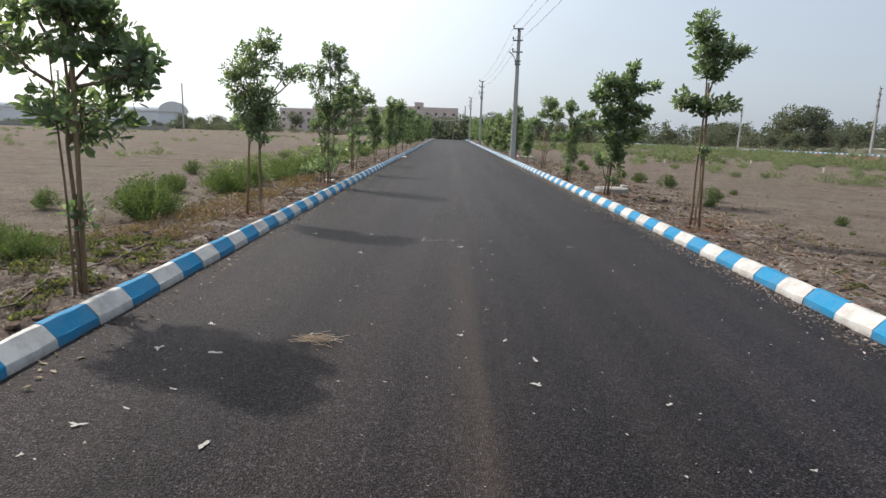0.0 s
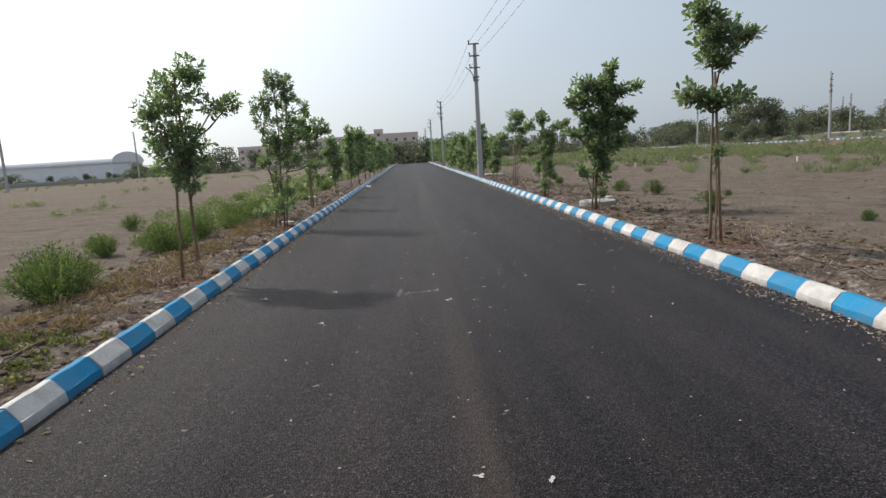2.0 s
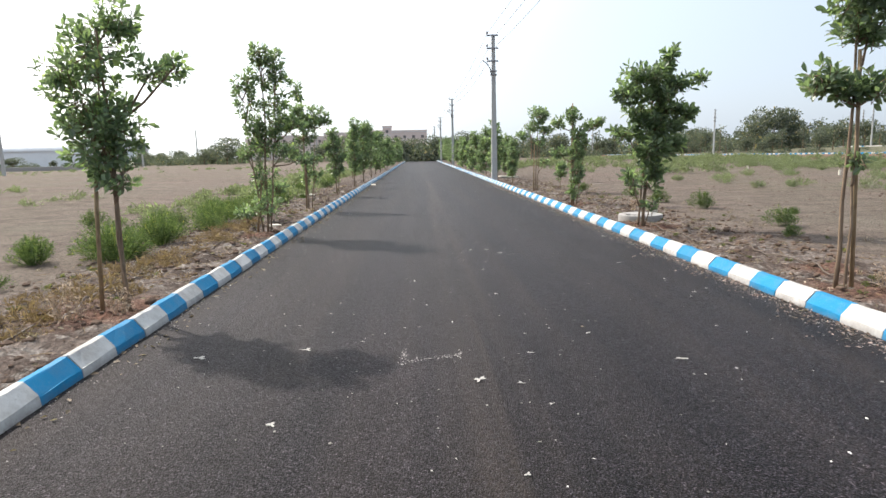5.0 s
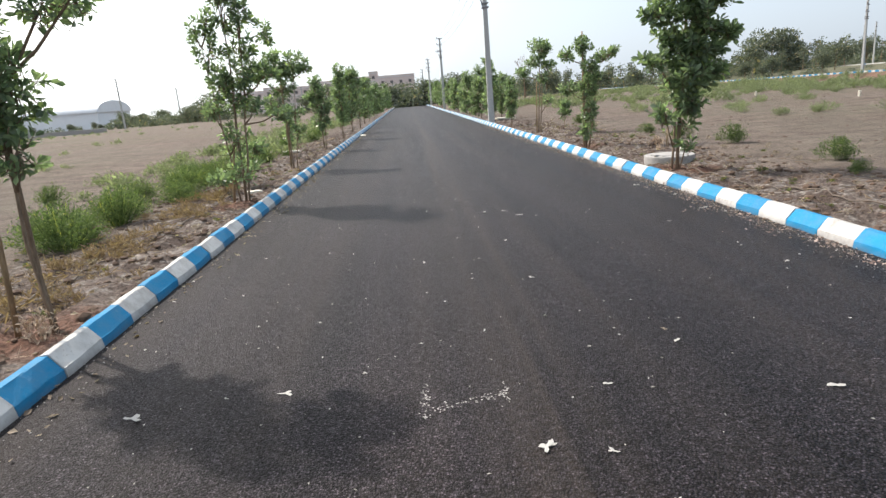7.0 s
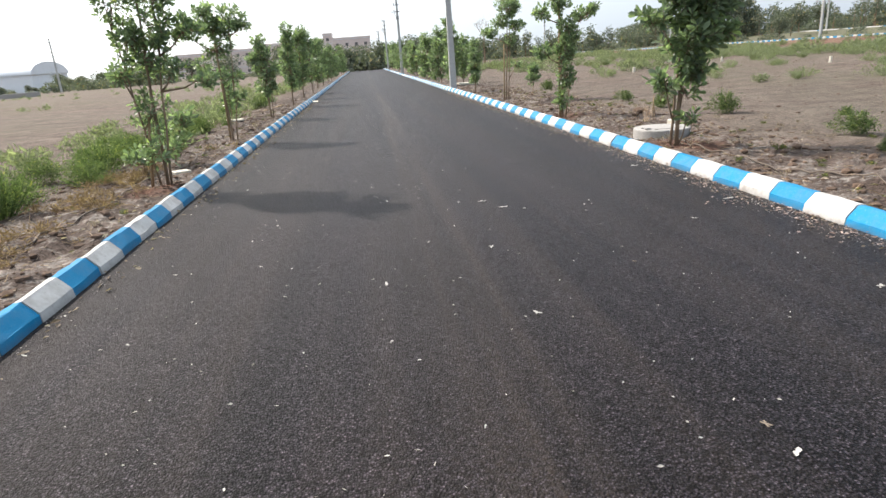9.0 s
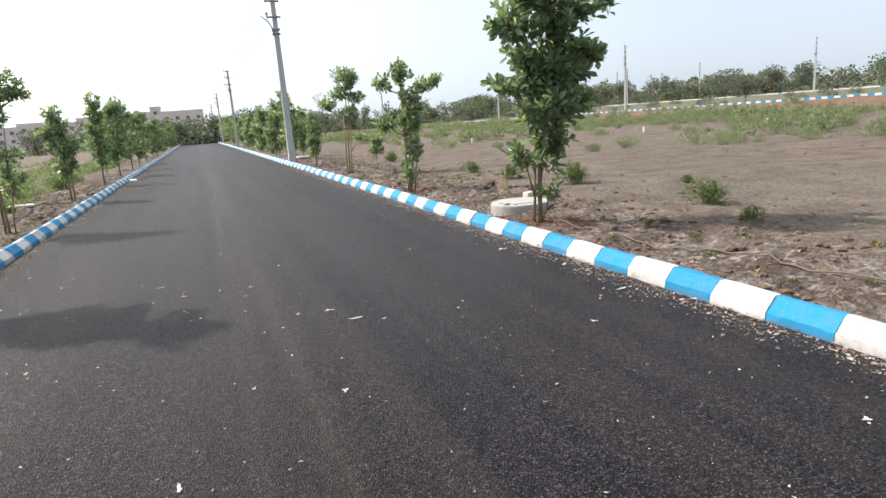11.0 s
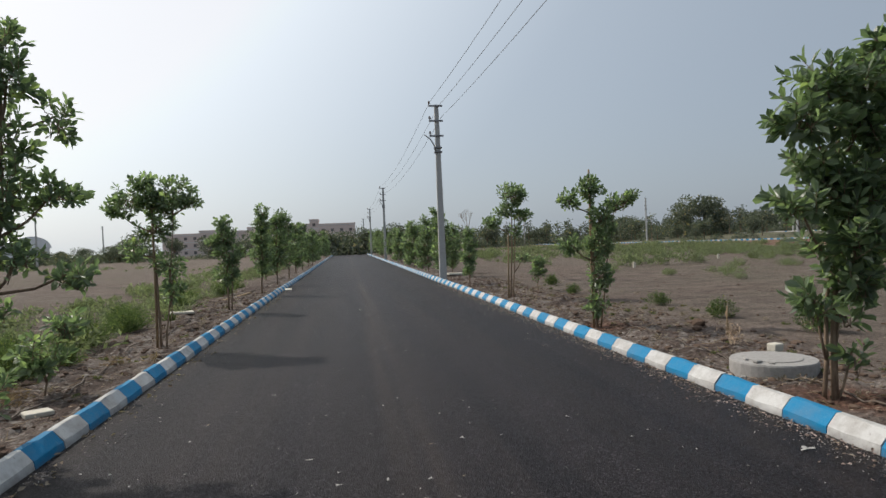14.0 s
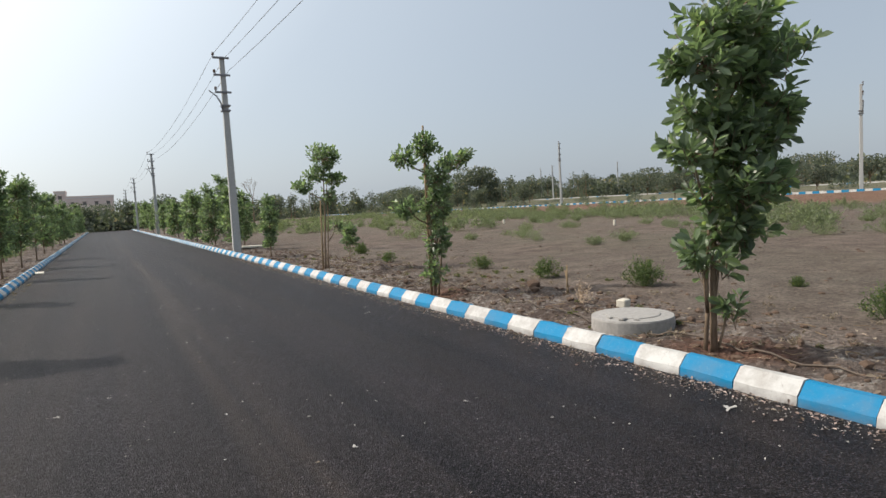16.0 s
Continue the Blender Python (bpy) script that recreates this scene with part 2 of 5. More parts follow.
def leafy(name, dark, light, through_light, rough=0.42, spec=0.45, odd=(2.6, 1.9, 1.1)):
    m, t, b = shader(name, rough, spec)
    geo = t.nodes.new("ShaderNodeNewGeometry")
    info = t.nodes.new("ShaderNodeObjectInfo")
    col = ramped(t, geo.outputs["Random Per Island"], [(0.0, dark), (0.75, light), (0.93, tuple(c * 1.5 for c in light)), (1.0, tuple(c * k for c, k in zip(light, odd)))])
    col = mixed(t, maths(t, "MULTIPLY", info.outputs["Random"], 0.25), col, tuple(0.6 * (a + c) * 0.5 for a, c in zip(dark, light)))
    t.links.new(col, b.inputs[0])
    tr = t.nodes.new("ShaderNodeBsdfTranslucent")
    t.links.new(mixed(t, 1.0, col, (1.6, 1.76, 1.02), "MULTIPLY"), tr.inputs[0])
    mix = t.nodes.new("ShaderNodeMixShader")
    mix.inputs[0].default_value = through_light
    t.links.new(b.outputs[0], mix.inputs[1])
    t.links.new(tr.outputs[0], mix.inputs[2])
    t.links.new(mix.outputs[0], t.nodes["Material Output"].inputs["Surface"])
    return m


def bark(name, dark, light):
    m, t, b = shader(name, 0.9, 0.2)
    tc = place(t)
    mp = t.nodes.new("ShaderNodeMapping")
    mp.inputs["Scale"].default_value = (40, 40, 7)
    t.links.new(tc, mp.inputs["Vector"])
    f = noisy(t, 1.0, 5, 0.7, mp.outputs[0])
    t.links.new(ramped(t, f, [(0.3, dark), (0.7, light)]), b.inputs[0])
    bumped(t, b, f, 0.006)
    return m


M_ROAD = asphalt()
M_SOIL = soil()
M_WHITE = painted("white_kerb_paint", (0.54, 0.54, 0.525), (0.30, 0.285, 0.265), 0.75)
M_BLUE = painted("blue_kerb_paint", (0.003, 0.198, 0.398), (0.16, 0.31, 0.40), 0.30)
# leaf green, greyed and lightened in part to take in haze
M_LEAF = leafy("tree_leaf", (0.078, 0.114, 0.074), (0.172, 0.222, 0.138), 0.5, 0.36, 0.6, (1.7, 1.6, 1.0))
# distant foliage: base green paled and greyed to stand in for haze
M_LEAF_HAZED = leafy("hazed_far_leaf", (0.068, 0.082, 0.068), (0.128, 0.142, 0.116), 0.28, 0.7, 0.2)
M_WEED = leafy("weed_leaf", (0.044, 0.070, 0.027), (0.108, 0.146, 0.062), 0.36, 0.7, 0.2)
M_LOW = leafy("creeping_weed", (0.070, 0.078, 0.038), (0.135, 0.142, 0.072), 0.35, 0.8, 0.15)
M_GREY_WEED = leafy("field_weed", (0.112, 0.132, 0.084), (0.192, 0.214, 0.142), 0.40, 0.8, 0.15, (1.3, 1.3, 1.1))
M_BARK = bark("young_bark", (0.12, 0.085, 0.058), (0.29, 0.215, 0.150))
M_STAKE = bark("bamboo_stake", (0.17, 0.115, 0.065), (0.36, 0.27, 0.165))
M_CONCRETE = simple("pole_concrete", (0.34, 0.34, 0.33), (0.52, 0.52, 0.50), 0.06)
M_RING = simple("manhole_concrete", (0.22, 0.212, 0.20), (0.40, 0.385, 0.365), 0.05)
M_STEEL = simple("galvanised_steel", (0.16, 0.16, 0.17), (0.30, 0.30, 0.31), 0.05, 0.5, 0.5, 0.001, 0.6)
M_INSULATOR = simple("brown_porcelain", (0.06, 0.03, 0.02), (0.12, 0.06, 0.04), 0.03, 0.25, 0.5, 0.001)
M_WIRE = simple("wire_metal", (0.10, 0.10, 0.105), (0.16, 0.16, 0.165), 0.05, 0.6, 0.4, 0.001)
M_HOSE = simple("drip_hose", (0.060, 0.046, 0.036), (0.15, 0.115, 0.088), 0.05, 0.6, 0.3, 0.001)
M_STONE = simple("clod", (0.070, 0.046, 0.034), (0.17, 0.122, 0.092), 0.03, 0.95, 0.1)
M_DRY = leafy("dry_leaf", (0.11, 0.078, 0.055), (0.30, 0.25, 0.20), 0.2, 0.8, 0.2, (1.6, 1.6, 1.6))
M_PALE = leafy("pale_leaf", (0.30, 0.285, 0.26), (0.50, 0.485, 0.46), 0.1, 0.8, 0.2, (1.3, 1.3, 1.3))
M_CRUMB = leafy("crumb_leaf", (0.16, 0.11, 0.095), (0.34, 0.27, 0.24), 0.1, 0.8, 0.2, (1.5, 1.5, 1.5))
M_WITHERED = leafy("withered_grass", (0.13, 0.086, 0.055), (0.28, 0.20, 0.13), 0.2, 0.85, 0.15, (1.3, 1.3, 1.2))
M_STRAW = simple("straw", (0.34, 0.25, 0.17), (0.56, 0.44, 0.32), 0.02)
M_CREAM = simple("cream_block", (0.50, 0.46, 0.38), (0.68, 0.64, 0.55), 0.05)
M_CHALK = simple("chalk", (0.28, 0.265, 0.25), (0.46, 0.44, 0.41), 0.02)
# pink render, its colour lifted to stand in for haze on the shaded front
M_WALL = simple("hazed_pink_render", (0.60, 0.50, 0.46), (0.69, 0.60, 0.56), 1.2)
M_WALL2 = simple("grey_wall", (0.58, 0.59, 0.60), (0.70, 0.71, 0.72), 1.5)
M_ROOF = simple("white_roof_sheet", (0.66, 0.68, 0.70), (0.80, 0.82, 0.84), 2.0, 0.6)
# pale shed wall, whitened further in place of haze over its shaded side
M_SHED_HAZED = simple("hazed_sheet_wall", (0.74, 0.76, 0.78), (0.84, 0.86, 0.88), 2.0, 0.6)
# window tone raised so that haze seems to soften its contrast
M_GLASS = simple("hazed_window", (0.12, 0.115, 0.115), (0.19, 0.18, 0.18), 0.5, 0.2, 0.5)


# ---- building helpers ----
def hashed(ix, iy, seed):
    v = np.sin(ix * 127.1 + iy * 311.7 + seed * 74.7) * 43758.5453
    return v - np.floor(v)


def lumps(x, y, size, seed=0, octaves=3):
    """Smooth value noise in -1..1, on arrays."""
    total, amp, full = 0.0, 1.0, 0.0
    for o in range(octaves):
        u, v = x / size, y / size
        iu, iv = np.floor(u), np.floor(v)
        fu, fv = u - iu, v - iv
        fu, fv = fu * fu * (3 - 2 * fu), fv * fv * (3 - 2 * fv)
        a, b = hashed(iu, iv, seed + o), hashed(iu + 1, iv, seed + o)
        c, d = hashed(iu, iv + 1, seed + o), hashed(iu + 1, iv + 1, seed + o)
        total = total + amp * ((a * (1 - fu) + b * fu) * (1 - fv) + (c * (1 - fu) + d * fu) * fv)
        full += amp
        amp, size = amp * 0.5, size * 0.5
    return total / full * 2 - 1


def smooth(a, b, v):
    k = np.clip((v - a) / (b - a), 0, 1)
    return k * k * (3 - 2 * k)


def bank_height(y):
    return 0.15 + 0.5 * np.clip((120.0 - y) / 80.0, 0, 1.2)


def ground_z(x, y):
    x, y = np.asarray(x, float), np.asarray(y, float)
    ax = np.abs(x)
    z = 0.02 + 0.05 * lumps(x, y, 3.0, 5) * smooth(5, 8, ax)
    verge = 0.065 + 0.07 * lumps(x, y, 0.6, 1, 4) + 0.065 * lumps(x, y, 0.2, 9, 2)
    verge = verge - 0.09 * np.exp(-((x - 4.12) ** 2 + (y - 20.0) ** 2) / 0.55)
    k = smooth(5.6, 4.4, ax + 0.5 * lumps(x, y, 1.3, 3))
    z = z * (1 - k) + verge * k
    z = z + 0.012 * lumps(x, y, 0.2, 21, 2) * smooth(14, 6, ax)
    z = np.where(ax < 3.16, -0.12, z)
    bund = bank_height(y)
    z = z + (bund - 0.02) * smooth(37.5, 42.0, x + 0.8 * lumps(x, y, 4.0, 8)) + (0.95 - bund) * smooth(50, 73, x)
    return z


def mesh_of(name, verts, faces, material, flat=True):
    me = bpy.data.meshes.new(name)
    me.from_pydata([tuple(v) for v in verts], [], [tuple(f) for f in faces])
    me.materials.append(material)
    if not flat:
        me.polygons.foreach_set("use_smooth", [True] * len(me.polygons))
    me.update()
    return me


def joined(pieces):
    """(verts, faces) of several (verts, faces)."""
    vs, fs, n = [], [], 0
    for v, f in pieces:
        vs.append(np.asarray(v, float))
        fs.extend([tuple(i + n for i in face) for face in f])
        n += len(v)
    return np.concatenate(vs), fs


def under(ob, parent):
    ob.parent = parent
    return ob


def part(name, geometry, material, parent, label="", flat=True):
    ob = new(name, mesh_of(name, geometry[0], geometry[1], material, flat))
    ob.parent = parent
    return tagged(ob, label)


def thing(name, at, label, category, group="", kind="", turn=0.0):
    ob = new(name)
    ob.empty_display_size = 0.2
    ob.matrix_basis = pose(at[0], at[1], at[2], 0, 0, turn)
    return tagged(ob, label, category, group, kind)


def tube(points, radii, sides=7):
    """A tapered tube along points, closed at both ends."""
    pts = np.asarray(points, float)
    vs, fs = [], []
    side = Vector((1, 0, 0))
    for i, p in enumerate(pts):
        d = Vector(pts[min(i + 1, len(pts) - 1)] - pts[max(i - 1, 0)]).normalized()
        side = (side - d * side.dot(d))
        side = side.normalized() if side.length > 1e-4 else d.orthogonal().normalized()
        up = d.cross(side)
        for k in range(sides):
            a = 2 * math.pi * k / sides
            vs.append(Vector(p) + (side * math.cos(a) + up * math.sin(a)) * radii[i])
    for i in range(len(pts) - 1):
        for k in range(sides):
            a, b = i * sides + k, i * sides + (k + 1) % sides
            fs.append((a, b, b + sides, a + sides))
    fs.append(tuple(range(sides - 1, -1, -1)))
    fs.append(tuple(range((len(pts) - 1) * sides, len(pts) * sides)))
    return np.array([tuple(v) for v in vs]), fs


def slab(x0, x1, y0, y1, z0, z1, cut=0.0):
    """A box whose edges are cut off by a chamfer."""
    bm = bmesh.new()
    bmesh.ops.create_cube(bm, size=1)
    for v in bm.verts:
        v.co = (x0 + (v.co.x + 0.5) * (x1 - x0), y0 + (v.co.y + 0.5) * (y1 - y0), z0 + (v.co.z + 0.5) * (z1 - z0))
    if cut:
        bmesh.ops.bevel(bm, geom=bm.edges[:], offset=cut, segments=1, affect="EDGES")
    bm.verts.index_update()
    out = np.array([tuple(v.co) for v in bm.verts]), [tuple(v.index for v in f.verts) for f in bm.faces]
    bm.free()
    return out


def lathe(profile, sides=40, wobble=0.0, rng=None):
    vs, fs = [], []
    for r, z in profile:
        for k in range(sides):
            a = 2 * math.pi * k / sides
            q = r * (1 + (rng.uniform(-wobble, wobble) if rng else 0))
            vs.append((q * math.cos(a), q * math.sin(a), z))
    for i in range(len(profile) - 1):
        for k in range(sides):
            a, b = i * sides + k, i * sides + (k + 1) % sides
            fs.append((a, b, b + sides, a + sides))
    fs.append(tuple(range(sides - 1, -1, -1)))
    fs.append(tuple(range((len(profile) - 1) * sides, len(profile) * sides)))
    return np.array(vs), fs


def leaves(at, heading, length, width, rng, fold=0.25):
    """Folded leaf blades with a pointed tip, four triangles each: arrays of places and headings."""
    n = len(at)
    d = heading / np.linalg.norm(heading, axis=1, keepdims=True)
    r = rng.normal(size=(n, 3))
    s = np.cross(d, r)
    s /= np.linalg.norm(s, axis=1, keepdims=True) + 1e-9
    flat_side = np.cross(d, np.array([0, 0, 1.0]))
    flat_side /= np.linalg.norm(flat_side, axis=1, keepdims=True) + 1e-9
    s = s * 0.55 + flat_side * 0.8
    s /= np.linalg.norm(s, axis=1, keepdims=True) + 1e-9
    u = np.cross(s, d)
    L, W = length[:, None], width[:, None]
    droop = np.array([0, 0, -1.0]) * L * 0.12
    base = at
    mid = at + d * L * 0.60 - u * W * fold
    left = at + d * L * 0.60 + s * W * 0.5
    right = at + d * L * 0.60 - s * W * 0.5
    tip_l = at + d * L * 0.96 + s * W * 0.17 + droop
    tip_r = at + d * L + droop - s * W * 0.12
    v = np.stack([base, left, right, mid, tip_l, tip_r], axis=1).reshape(-1, 3)
    f = []
    for i in range(0, 6 * n, 6):
        f += [(i, i + 2, i + 3), (i, i + 3, i + 1), (i + 3, i + 2, i + 5), (i + 3, i + 5, i + 4), (i + 3, i + 4, i + 1)]
    return v, f


def blades(at, heading, length, width, rng):
    """Flat four-cornered leaf sprays for plants far off."""
    n = len(at)
    d = heading / np.linalg.norm(heading, axis=1, keepdims=True)
    s = np.cross(d, rng.normal(size=(n, 3)))
    s /= np.linalg.norm(s, axis=1, keepdims=True) + 1e-9
    L, W = length[:, None], width[:, None]
    v = np.stack([at, at + d * L * 0.55 + s * W * 0.5, at + d * L, at + d * L * 0.5 - s * W * 0.5], axis=1).reshape(-1, 3)
    return v, [(i, i + 1, i + 2, i + 3) for i in range(0, 4 * n, 4)]


# ---- ground, roads, kerbs ----
def build_ground():
    near = [3.16 + 0.09 * i for i in range(62)]
    right = [0, 1.5, 3.1] + near + [9.2, 10, 11, 12, 13.5, 15, 17, 19, 21, 24, 27, 30, 33, 36] + [37 + 0.5 * i for i in range(16)] + [46 + 2 * i for i in range(16)] + [85, 110, 150, 220, 350, 600, 1100, 2200]
    left = [1.5, 3.1] + near + [9.2, 10, 11, 12, 13.5, 15, 17, 19, 21, 24, 28, 33, 40, 50, 62, 75, 90, 110, 150, 220, 350, 600, 1100, 2200]
    xs = np.array([-v for v in reversed(left)] + right)
    ys = np.array([-400, -150, -60, -25, -12, -6] + [-3 + 0.11 * i for i in range(430)] + [45 + 0.5 * i for i in range(40)] + [66 + 2 * i for i in range(35)] + [140, 155, 175, 200, 240, 300, 400, 600, 1000, 1800, 3000])
    X, Y = np.meshgrid(xs, ys)
    Z = ground_z(X, Y)
    v = np.stack([X, Y, Z], -1).reshape(-1, 3)
    w = len(xs)
    f = [(j * w + i, j * w + i + 1, (j + 1) * w + i + 1, (j + 1) * w + i) for j in range(len(ys) - 1) for i in range(w - 1)]
    return tagged(new("ground", mesh_of("ground", v, f, M_SOIL, False)), "bare brown soil field with patchy weeds", "ground", kind="structure")


def build_road(name, xs, y0, y1, step, top, label):
    ys = np.arange(y0, y1 + step, step)
    rows = []
    for y in ys:
        for x in xs:
            rows.append((x, y, top(x, y)))
    w = len(xs)
    f = [(j * w + i, j * w + i + 1, (j + 1) * w + i + 1, (j + 1) * w + i) for j in range(len(ys) - 1) for i in range(w - 1)]
    n = len(rows)
    rows += [(x, y, -0.3) for y in (ys[0], ys[-1]) for x in (xs[0], xs[-1])]
    f += [(n, n + 1, n + 3, n + 2)]
    return tagged(new(name, mesh_of(name, rows, f, M_ROAD, False)), label, "road", kind="structure")


build_ground()
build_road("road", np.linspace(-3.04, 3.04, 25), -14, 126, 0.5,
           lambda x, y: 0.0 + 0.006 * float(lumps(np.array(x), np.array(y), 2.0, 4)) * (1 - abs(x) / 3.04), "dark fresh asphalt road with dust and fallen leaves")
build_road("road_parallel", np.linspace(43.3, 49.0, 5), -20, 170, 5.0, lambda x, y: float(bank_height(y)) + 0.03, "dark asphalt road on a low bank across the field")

PROFILE = [(-0.012, -0.10), (-0.002, 0.0), (0.006, 0.062), (0.011, 0.070), (0.090, 0.158), (0.099, 0.163), (0.148, 0.162), (0.156, 0.153), (0.170, -0.10)]


def kerb_block(name, length, material, seed, gap=0.003):
    rng = random.Random(seed)
    vs, n = [], len(PROFILE)
    for y in (gap, length * 0.33, length * 0.67, length - gap):
        for x, z in PROFILE:
            vs.append((x + rng.uniform(-0.004, 0.004), y, z + (rng.uniform(-0.004, 0.004) if z > 0.05 else 0)))
    fs = [(j * n + i, j * n + i + 1, (j + 1) * n + i + 1, (j + 1) * n + i) for j in range(3) for i in range(n - 1)]
    fs += [tuple(range(n - 1, -1, -1)), tuple(range(3 * n, 4 * n))]
    return mesh_of(name, vs, [tuple(reversed(f)) for f in fs], material)


def build_kerb(name, side, start, size, label):
    base = new(name, mesh_of(name, *slab(3.03, 3.15, -12, 126, -0.3, 0.02) if side > 0 else slab(-3.15, -3.03, -12, 126, -0.3, 0.02), M_RING))
    tagged(base, label, "kerb", kind="structure")
    blocks = [[kerb_block("kerb_block", size, m, 10 * i + k) for k in range(4)] for i, m in enumerate((M_BLUE, M_WHITE))]
    rng = random.Random(side + 5)
    first = int((start + 3) // size)
    for i in range(-first, int((126 - start) / size)):
        ob = new("kerb_block", blocks[i % 2][rng.randrange(4)])
        x = 3.0 + rng.uniform(-0.006, 0.006)
        m = pose(x, start + i * size, rng.uniform(-0.004, 0.003), 0, 0, rng.uniform(-0.4, 0.4))
        if side < 0:
            m = pose(-x, start + (i + 1) * size, rng.uniform(-0.004, 0.003), 0, 0, 180 + rng.uniform(-0.4, 0.4))
        ob.matrix_basis = m
        ob.parent = base


def build_far_kerb(name, x, y0, y1, height, size, label, every=2):
    base = new(name, mesh_of(name, [(x - 0.02, y0, -0.5), (x + 0.2, y0, -0.5), (x - 0.02, y1, -0.5), (x + 0.2, y1, -0.5)], [(0, 1, 3, 2)], M_RING))
    tagged(base, label, "kerb", kind="structure")
    sets = [[], []]
    n = int((y1 - y0) / size)
    for i in range(n):
        y = y0 + i * size
        z = height(y)
        sets[0 if i % every == 0 else 1].append(slab(x - 0.03, x + 0.17, y + 0.01, y + size - 0.01, z - 0.3, z + 0.15))
    for geometry, m, nm in ((sets[0], M_BLUE, "blue_kerb_blocks"), (sets[1], M_WHITE, "white_kerb_blocks")):
        tagged(part(nm, joined(geometry), m, base), kind="stuff")


# ---- trees ----
def stem_curve(x, y, top, lean, rng, n=7):
    pts = []
    for i in range(n):
        k = i / (n - 1)
        pts.append((x + lean[0] * k + rng.uniform(-1, 1) * 0.018 * (0 < i), y + lean[1] * k + rng.uniform(-1, 1) * 0.018 * (0 < i), -0.08 + (top + 0.08) * k))
    return pts


def broad_leaves(at, heading, shoot, length, width, rng):
    """Stalked egg-shaped leaves with a folded midrib, upper face turned towards the tip of their shoot."""
    n = len(at)
    d = heading / np.linalg.norm(heading, axis=1, keepdims=True)
    s = np.cross(d, shoot + 0.35 * rng.normal(size=(n, 3)))
    s /= np.linalg.norm(s, axis=1, keepdims=True) + 1e-9
    u = np.cross(s, d)
    L, W = length[:, None], width[:, None]
    bend = rng.uniform(0.02, 0.22, (n, 1)) * L
    fold = W * rng.uniform(0.06, 0.2, (n, 1))

    def row(k, w, sink):
        mid = at + d * L * k - u * (bend * k * k)
        return mid + s * W * w + u * fold, mid - u * fold * sink, mid - s * W * w + u * fold

    l1, m1, r1 = row(0.36, 0.36, 0.4)
    l2, m2, r2 = row(0.70, 0.48, 0.4)
    tip = at + d * L - u * bend
    v = np.stack([at, l1, m1, r1, l2, m2, r2, tip], axis=1).reshape(-1, 3)
    f = []
    for i in range(0, 8 * n, 8):
        f += [(i, i + 3, i + 2), (i, i + 2, i + 1), (i + 2, i + 3, i + 6, i + 5), (i + 1, i + 2, i + 5, i + 4), (i + 5, i + 6, i + 7), (i + 4, i + 5, i + 7)]
    return v, f


